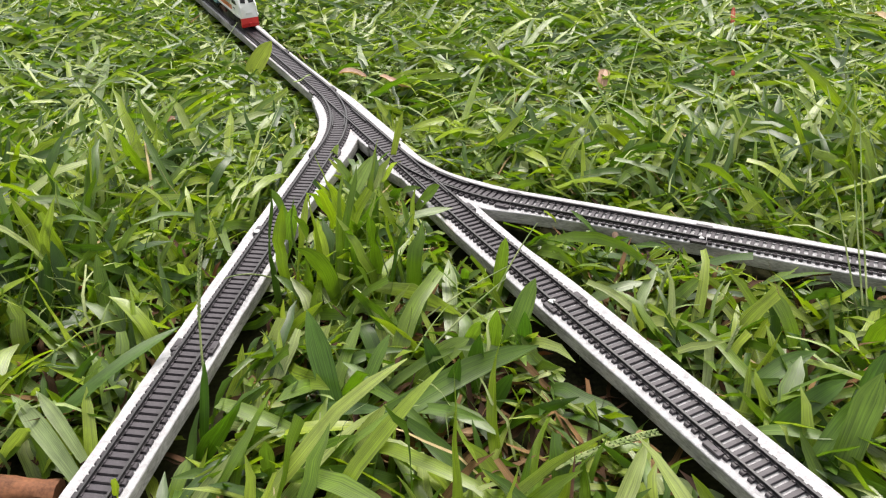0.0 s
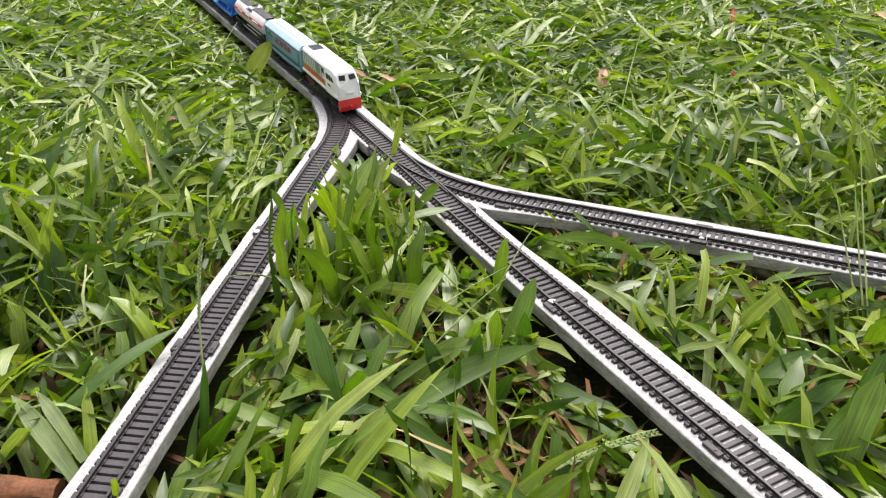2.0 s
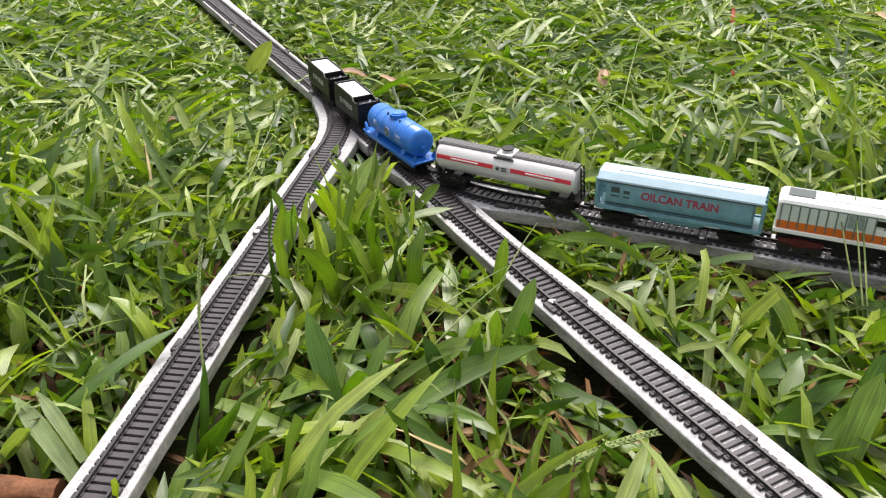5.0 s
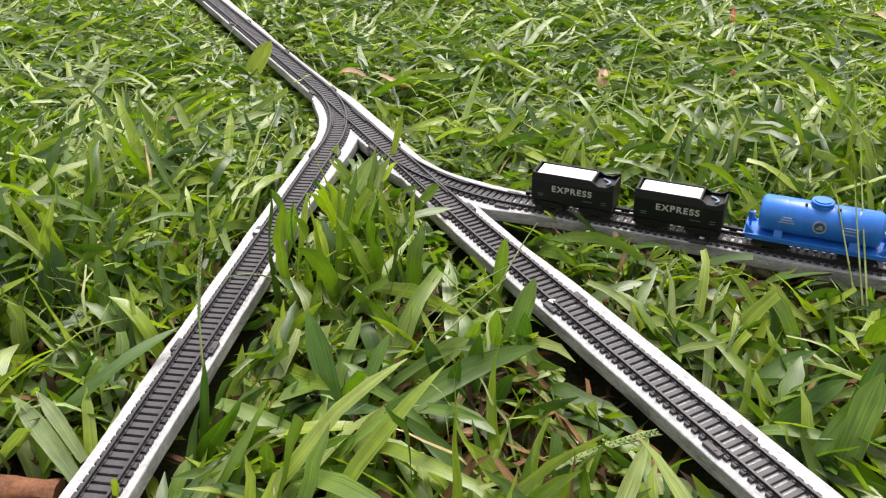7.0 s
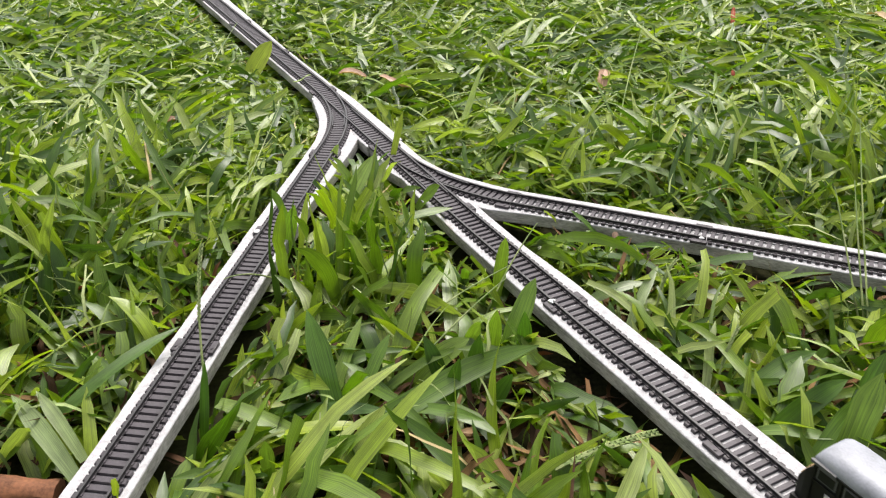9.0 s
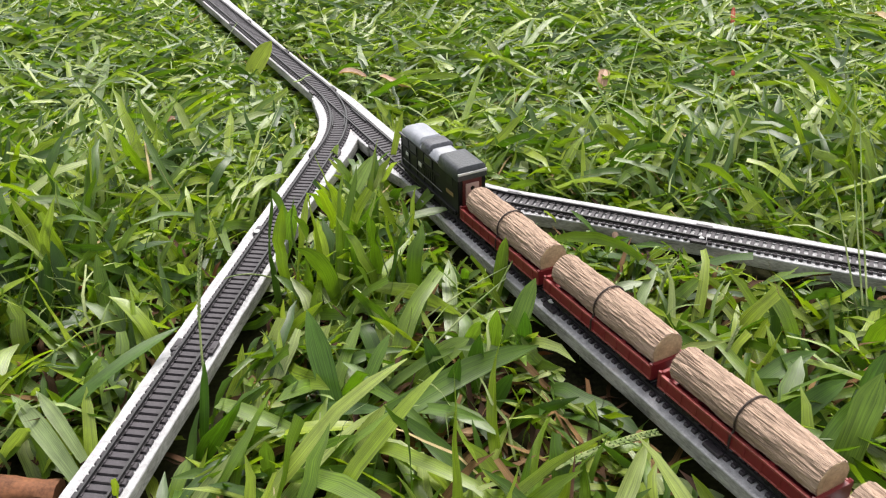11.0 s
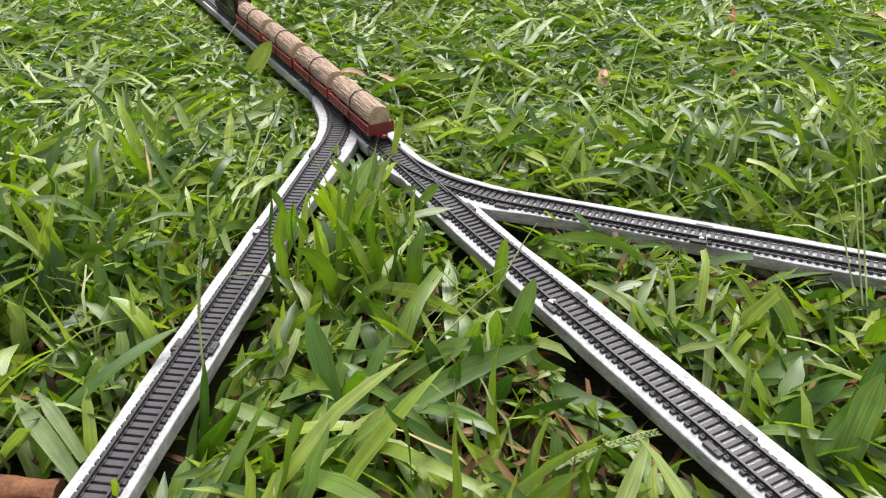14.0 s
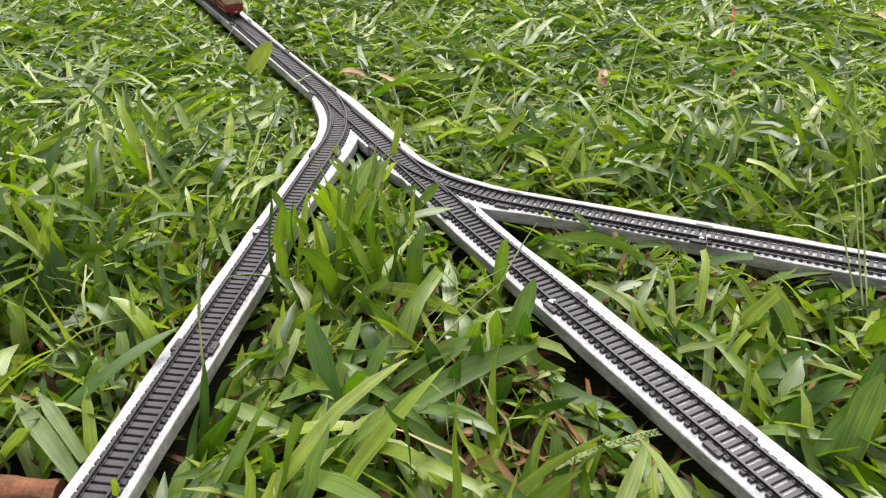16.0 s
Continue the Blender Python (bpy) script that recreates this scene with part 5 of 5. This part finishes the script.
leaf(-238, 1031, 12, -207, 1063, 55, 22.1, 8, "y")
leaf(-129, 601, 14, -115, 599, 62, 11.7, 4, "g")
leaf(-127, 626, 30, -139, 633, 60, 6.2, 6, "g")
leaf(-148, 387, 6, -142, 403, 62, 5.5, 0, "d")
leaf(39, 534, 14, 46, 542, 60, 9.3, 6, "g")
leaf(37, 451, 8, 62, 489, 58, 13.8, 10, "g")
leaf(-23, 664, 20, -1, 655, 48, 12.9, 6, "g")
leaf(-43, 624, 30, 9, 632, 38, 9.4, 4, "p")
leaf(94, 618, 30, 81, 603, 48, 6.6, 3, "y")
leaf(-63, 386, 6, -86, 442, 70, 14.1, 12, "g")
leaf(-138, 399, 34, -72, 367, 20, 10.7, 10, "g")
leaf(-97, 345, 10, -50, 360, 40, 13.4, 10, "g")
leaf(-112, 405, 18, -33, 384, 36, 9.4, 8, "d")
leaf(-35, 399, 26, 22, 375, 34, 7.0, 8, "g")
leaf(-206, 347, 26, -264, 407, 38, 10.5, 8, "p")
leaf(-206, 360, 28, -249, 408, 40, 7.8, 6, "p")
leaf(-238, 401, 24, -176, 464, 44, 9.9, 10, "g")
leaf(232, 442, 10, 208, 463, 58, 9.7, 26, "g")
leaf(103, 511, 22, 147, 519, 32, 8.3, 8, "p")
leaf(144, 491, 10, 185, 514, 40, 9.9, 8, "g")
leaf(173, 406, 10, 230, 423, 40, 12.0, 14, "g")
leaf(178, 375, 20, 215, 356, 30, 7.9, 8, "g")
leaf(214, 341, 10, 240, 369, 66, 15.7, 14, "g")
leaf(237, 381, 14, 258, 399, 56, 11.3, 8, "g")
leaf(-368, 855, 26, -425, 1093, 34, 11.8, 6, "p")
leaf(-406, 772, 14, -369, 812, 44, 21.1, 6, "y")
leaf(-386, 826, 20, -299, 848, 44, 9.0, 6, "g")
leaf(-49, 752, 16, -34, 773, 70, 6.6, 4, "y")
leaf(-89, 659, 14, -60, 708, 54, 12.9, 6, "g")
leaf(-68, 626, 16, -52, 653, 50, 10.5, 6, "g")
leaf(-68, 760, 16, -47, 738, 44, 8.9, 4, "g")
leaf(-108, 767, 14, -96, 755, 44, 13.5, 4, "p")
leaf(-22, 404, 10, -65, 427, 40, 7.1, 12, "g")
leaf(4, 472, 22, 4, 553, 36, 10.8, 6, "p")
leaf(-92, 507, 20, -123, 529, 42, 5.7, 10, "g")
leaf(-57, 404, 14, -35, 439, 52, 8.6, 10, "g")
leaf(-209, 639, 14, -260, 699, 48, 15.0, 10, "g")
leaf(-344, 722, 14, -298, 708, 48, 23.1, 10, "d")
leaf(126, 483, 14, 156, 529, 40, 7.3, 10, "p")
leaf(-76, 402, 14, -54, 459, 52, 7.9, 6, "g")
leaf(11, 457, 14, 23, 451, 50, 9.9, 6, "g")
leaf(-178, 328, 30, -174, 327, 46, 6.0, 2, "y")
leaf(128, 607, 20, 105, 618, 40, 4.7, 4, "g")
leaf(-101, 349, 10, -102, 358, 40, 8.8, 6, "g")
leaf(-26, 429, 14, 15, 442, 44, 14.7, 10, "g")
leaf(12, 418, 4, 21, 424, 60, 10.5, 4, "d")
leaf(-4, 402, 4, 8, 409, 54, 9.0, 5, "d")
leaf(52, 456, 6, 51, 453, 56, 10.0, 4, "d")
leaf(27, 446, 6, 33, 447, 62, 11.0, 4, "g")
leaf(2, 424, 4, -14, 436, 52, 10.0, 8, "d")
leaf(22, 404, 4, 40, 410, 40, 9.5, 8, "d")
leaf(-268, 520, 6, -282, 540, 70, 12.0, 6, "d")
leaf(-290, 510, 6, -284, 532, 64, 11.0, 6, "d")
leaf(-245, 515, 6, -252, 540, 58, 10.0, 6, "g")
leaf(-312, 530, 6, -330, 552, 66, 12.0, 6, "d")
leaf(182, 372, 8, 233, 388, 46, 13.0, 12, "g")
leaf(195, 342, 6, 240, 373, 50, 13.0, 12, "g")
stalk(288, 470, 8, 300, 557, 90, "s")
stalk(288, 476, 8, 287, 558, 85, "s")
stalk(288, 463, 8, 316, 600, 120, "s")
stalk(-86, 551, 20, -70, 566, 70, "h")
stalk(169, 420, 10, 185, 438, 50, "h")
stalk(150, 502, 14, 167, 521, 50, "h")
stalk(33, 332, 20, 118, 362, 34, "h", 1.7)
stalk(-37, 424, 14, 42, 487, 60, "s")
stalk(-150, 420, 40, -151, 468, 105, "h")
stalk(-498, 1044, 14, -492, 1141, 50, "h")
stalk(-183, 636, 20, -155, 792, 70, "s")
stalk(29, 509, 14, 71, 562, 60, "s")
stalk(192, 754, 10, 215, 803, 60, "h")
stalk(-118, 1056, 20, -170, 1240, 60, "s")
stalk(109, 1031, 14, 159, 1124, 50, "s")
stalk(292, 615, 10, 309, 651, 80, "s")
stalk(264, 704, 14, 266, 819, 70, "s")
stalk(35, 796, 14, 78, 874, 50, "s")
stalk(-121, 544, 26, -158, 522, 44, "s")
stalk(-56, 448, 14, 48, 535, 40, "s")
stalk(87, 371, 16, 78, 367, 50, "s")
stalk(-246, 586, 14, -245, 596, 60, "d")
stalk(-354, 734, 14, -370, 759, 50, "d")
stalk(172, 781, 10, 246, 1008, 80, "s")
stalk(358, 888, 10, 367, 1066, 60, "s")
stalk(-289, 931, 14, -263, 1135, 60, "s")

def curled(name, x, y, z, length, width, az, tilt, roll, material, label, category):
    """A curled dry leaf or husk: a shallow trough with a ragged rim."""
    rnd = random.Random(int(x * 5 + y))
    V = np.zeros((1, 13, 7, 3))
    for i in range(13):
        t = i / 12
        half = 0.5 * width * math.sqrt(max(0.02, 1 - (2 * t - 1) ** 4)) * (1 + rnd.uniform(-0.12, 0.12))
        for k in range(7):
            u = k / 3 - 1
            V[0, i, k] = ((t - 0.5) * length, u * half, abs(u) ** 2 * half * 0.55 + 2.0 * math.sin(t * 5 + x) + rnd.uniform(-0.4, 0.4))
    ob = strip_mesh(name, V * MM, material)
    ob.matrix_basis = pose(x * MM, y * MM, z * MM, roll, tilt, az)
    return tagged(ob, label, category, "dry leaves")


def build_husk():
    """The thick brown husk lying beside the curved-away board."""
    bm = bmesh.new()
    rings = []
    for i in range(25):
        t = i / 24
        r = 9.5 * (0.72 + 0.28 * math.sin(t * math.pi)) if t < 0.93 else 8.2
        ring = []
        for k in range(20):
            a = 2 * math.pi * k / 20
            q = r * (1 + 0.10 * noise.noise((t * 7, math.cos(a) * 2, math.sin(a) * 2)) + 0.04 * noise.noise((t * 30, math.cos(a) * 9, math.sin(a) * 9)))
            ring.append(((t - 0.5) * 92 * MM, q * math.cos(a) * MM, q * 0.82 * math.sin(a) * MM))
        rings.append(ring)
    loft(bm, rings)
    ob = part("husk", bm, M_HUSK, smooth=True, at=pose(-0.2645, 0.350, 0.018, 4, 3, -3))
    return tagged(ob, "weathered brown palm husk lying in the grass", "husk")


build_husk()
bm = bmesh.new()
pa, pb = Vector((0.137, 0.592, 0.030)), Vector((0.124, 0.498, 0.004))
rings = []
for i in range(15):
    c = pa.lerp(pb, i / 14) + Vector((0.0012 * math.sin(i * 1.1), 0, 0.0010 * math.cos(i * 1.4)))
    r = 0.0026 - 0.00006 * i + 0.0003 * math.sin(i * 2.2)
    rings.append([(c.x + r * math.cos(a), c.y, c.z + r * math.sin(a)) for a in [2 * math.pi * k / 9 for k in range(9)]])
loft(bm, rings)
tagged(part("twig", bm, M_TWIG), "thin greyish brown twig propped under a board", "twig")

M_DRY_ONE = leaf_mat("single_dry_leaf", [(0.0, (0.16, 0.06, 0.025)), (0.5, (0.30, 0.18, 0.08)), (1.0, (0.42, 0.32, 0.18))], rough=0.6, glow=0.15, by_object=True)
M_DRY_RED = leaf_mat("red_leaf", [(0.0, (0.26, 0.035, 0.015)), (1.0, (0.36, 0.07, 0.02))], rough=0.55, glow=0.2, by_object=True)
M_DRY_PINK = leaf_mat("pinkish_leaf", [(0.0, (0.38, 0.22, 0.15)), (1.0, (0.46, 0.28, 0.2))], rough=0.55, glow=0.2, by_object=True)
curled("dry_leaf", 188, 938, 34, 34, 13, 70, -40, 10, M_DRY_PINK, "pinkish dry leaf caught upright in the grass", "leaf")
curled("dry_leaf", 331, 925, 36, 22, 5, 80, -60, 10, M_DRY_RED, "small red dry leaf among grass", "leaf")
curled("dry_leaf", -56, 514, 26, 20, 6, 115, -35, 10, M_DRY_RED, "small red dry leaf among grass", "leaf")
curled("dry_leaf", 402, 1155, 40, 34, 6, 75, -50, 0, M_DRY_RED, "small red dry leaf among grass", "leaf")
curled("dry_leaf", -126, 418, 16, 40, 7, 85, -30, 0, M_DRY_ONE, "pale brown dry grass blade", "leaf")
curled("dry_leaf", -47, 356, 28, 24, 8, 120, 20, 10, M_LEAF_YEL, "yellowing grass blade end", "leaf")
curled("dry_leaf", -222, 506, 22, 26, 10, 30, 10, 10, M_DRY_ONE, "brown curled dry leaf", "leaf")
curled("dry_leaf", -276, 546, 24, 22, 9, 120, 25, 10, M_DRY_RED, "brown curled dry leaf", "leaf")
curled("dry_leaf", -49, 950, 36, 46, 9, -35, 5, 0, M_DRY_PINK, "pale dry leaf lying on the grass", "leaf")
curled("dry_leaf", -101, 988, 34, 34, 13, 0, 8, 0, M_DRY_PINK, "pale brown dry leaf beside a board", "leaf")
curled("dry_leaf", -291, 867, 28, 24, 10, 20, 0, 0, M_DRY_ONE, "brown curled dry leaf", "leaf")
curled("dry_leaf", 252, 669, 28, 30, 8, 30, 10, 0, M_DRY_PINK, "pale brown dry grass blade", "leaf")
curled("dry_leaf", 602, 1161, 34, 40, 16, 100, 10, 0, M_DRY_ONE, "brown curled dry leaf", "leaf")
curled("dry_leaf", 110, 372, 12, 30, 9, 60, 0, 0, M_DRY_ONE, "brown curled dry leaf", "leaf")
curled("dry_leaf", 190, 470, 12, 32, 9, 150, 0, 0, M_DRY_ONE, "brown curled dry leaf", "leaf")
curled("dry_leaf", 215, 560, 14, 26, 8, 40, 0, 0, M_DRY_ONE, "brown curled dry leaf", "leaf")
curled("dry_leaf", 20, 390, 12, 34, 8, 20, 0, 0, M_DRY_ONE, "brown curled dry leaf", "leaf")
curled("dry_leaf", 40, 480, 12, 30, 9, 100, 0, 0, M_DRY_ONE, "brown curled dry leaf", "leaf")
curled("dry_leaf", -160, 975, 35, 26, 3, 40, 0, 0, M_LEAF_PALE, "pale dry blade lying across a board", "leaf")


# ---------------------------------------------------------------- how the trains run: seconds, millimetres along the line
A_FRONT = [(0, -262), (0.5, -178), (1, -84), (1.5, 8), (2, 106), (2.5, 214), (3, 314), (3.5, 409), (4, 505), (4.2, 541), (5.2, 732), (6.3, 939), (6.5, 980),
           (7, 1075), (7.5, 1163), (8, 1249), (8.4, 1315), (10, 1590), (13, 2060), (16, 2480)]
B_REAR = [(0, 2700), (3, 2480), (6, 2010), (8, 1578), (9, 1325), (9.2, 1274), (10.2, 1043), (11.3, 795), (11.5, 750), (12, 646), (12.5, 542), (13, 433), (13.5, 320),
          (14, 196), (14.5, 62), (15, -75), (15.5, -202), (16, -334)]


def along(table, t):
    """Smooth place on the line at a time (monotone cubic)."""
    ts, vs = [a for a, _ in table], [b for _, b in table]
    sl = [(vs[i + 1] - vs[i]) / (ts[i + 1] - ts[i]) for i in range(len(ts) - 1)]
    g = [sl[0]] + [(a + b) / 2 for a, b in zip(sl, sl[1:])] + [sl[-1]]
    i = max(0, min(len(sl) - 1, sum(1 for a in ts if a <= t) - 1))
    h = ts[i + 1] - ts[i]
    u = (t - ts[i]) / h
    return ((1 + 2 * u) * (1 - u) ** 2) * vs[i] + u * (1 - u) ** 2 * h * g[i] + u * u * (3 - 2 * u) * vs[i + 1] + u * u * (u - 1) * h * g[i + 1]


def stand(line, s, half, forward):
    """The pose of a vehicle whose two bogies stand on the line about s."""
    a, b = at(line, s - half), at(line, s + half)
    mid, d = (a + b) / 2, (b - a) * forward
    return pose(mid.x, mid.y, mid.z, 0, 0, math.degrees(math.atan2(d.y, d.x)))


def motions():
    times = [i * 0.2 for i in range(81)]
    for thing, off, half in TRAIN_A:
        walk(thing, [(t, stand(branch_line, along(A_FRONT, t) - off, half, 1)) for t in times])
    for thing, off, half in TRAIN_B:
        walk(thing, [(t, stand(main_line, along(B_REAR, t) - off, half, -1)) for t in times])


motions()
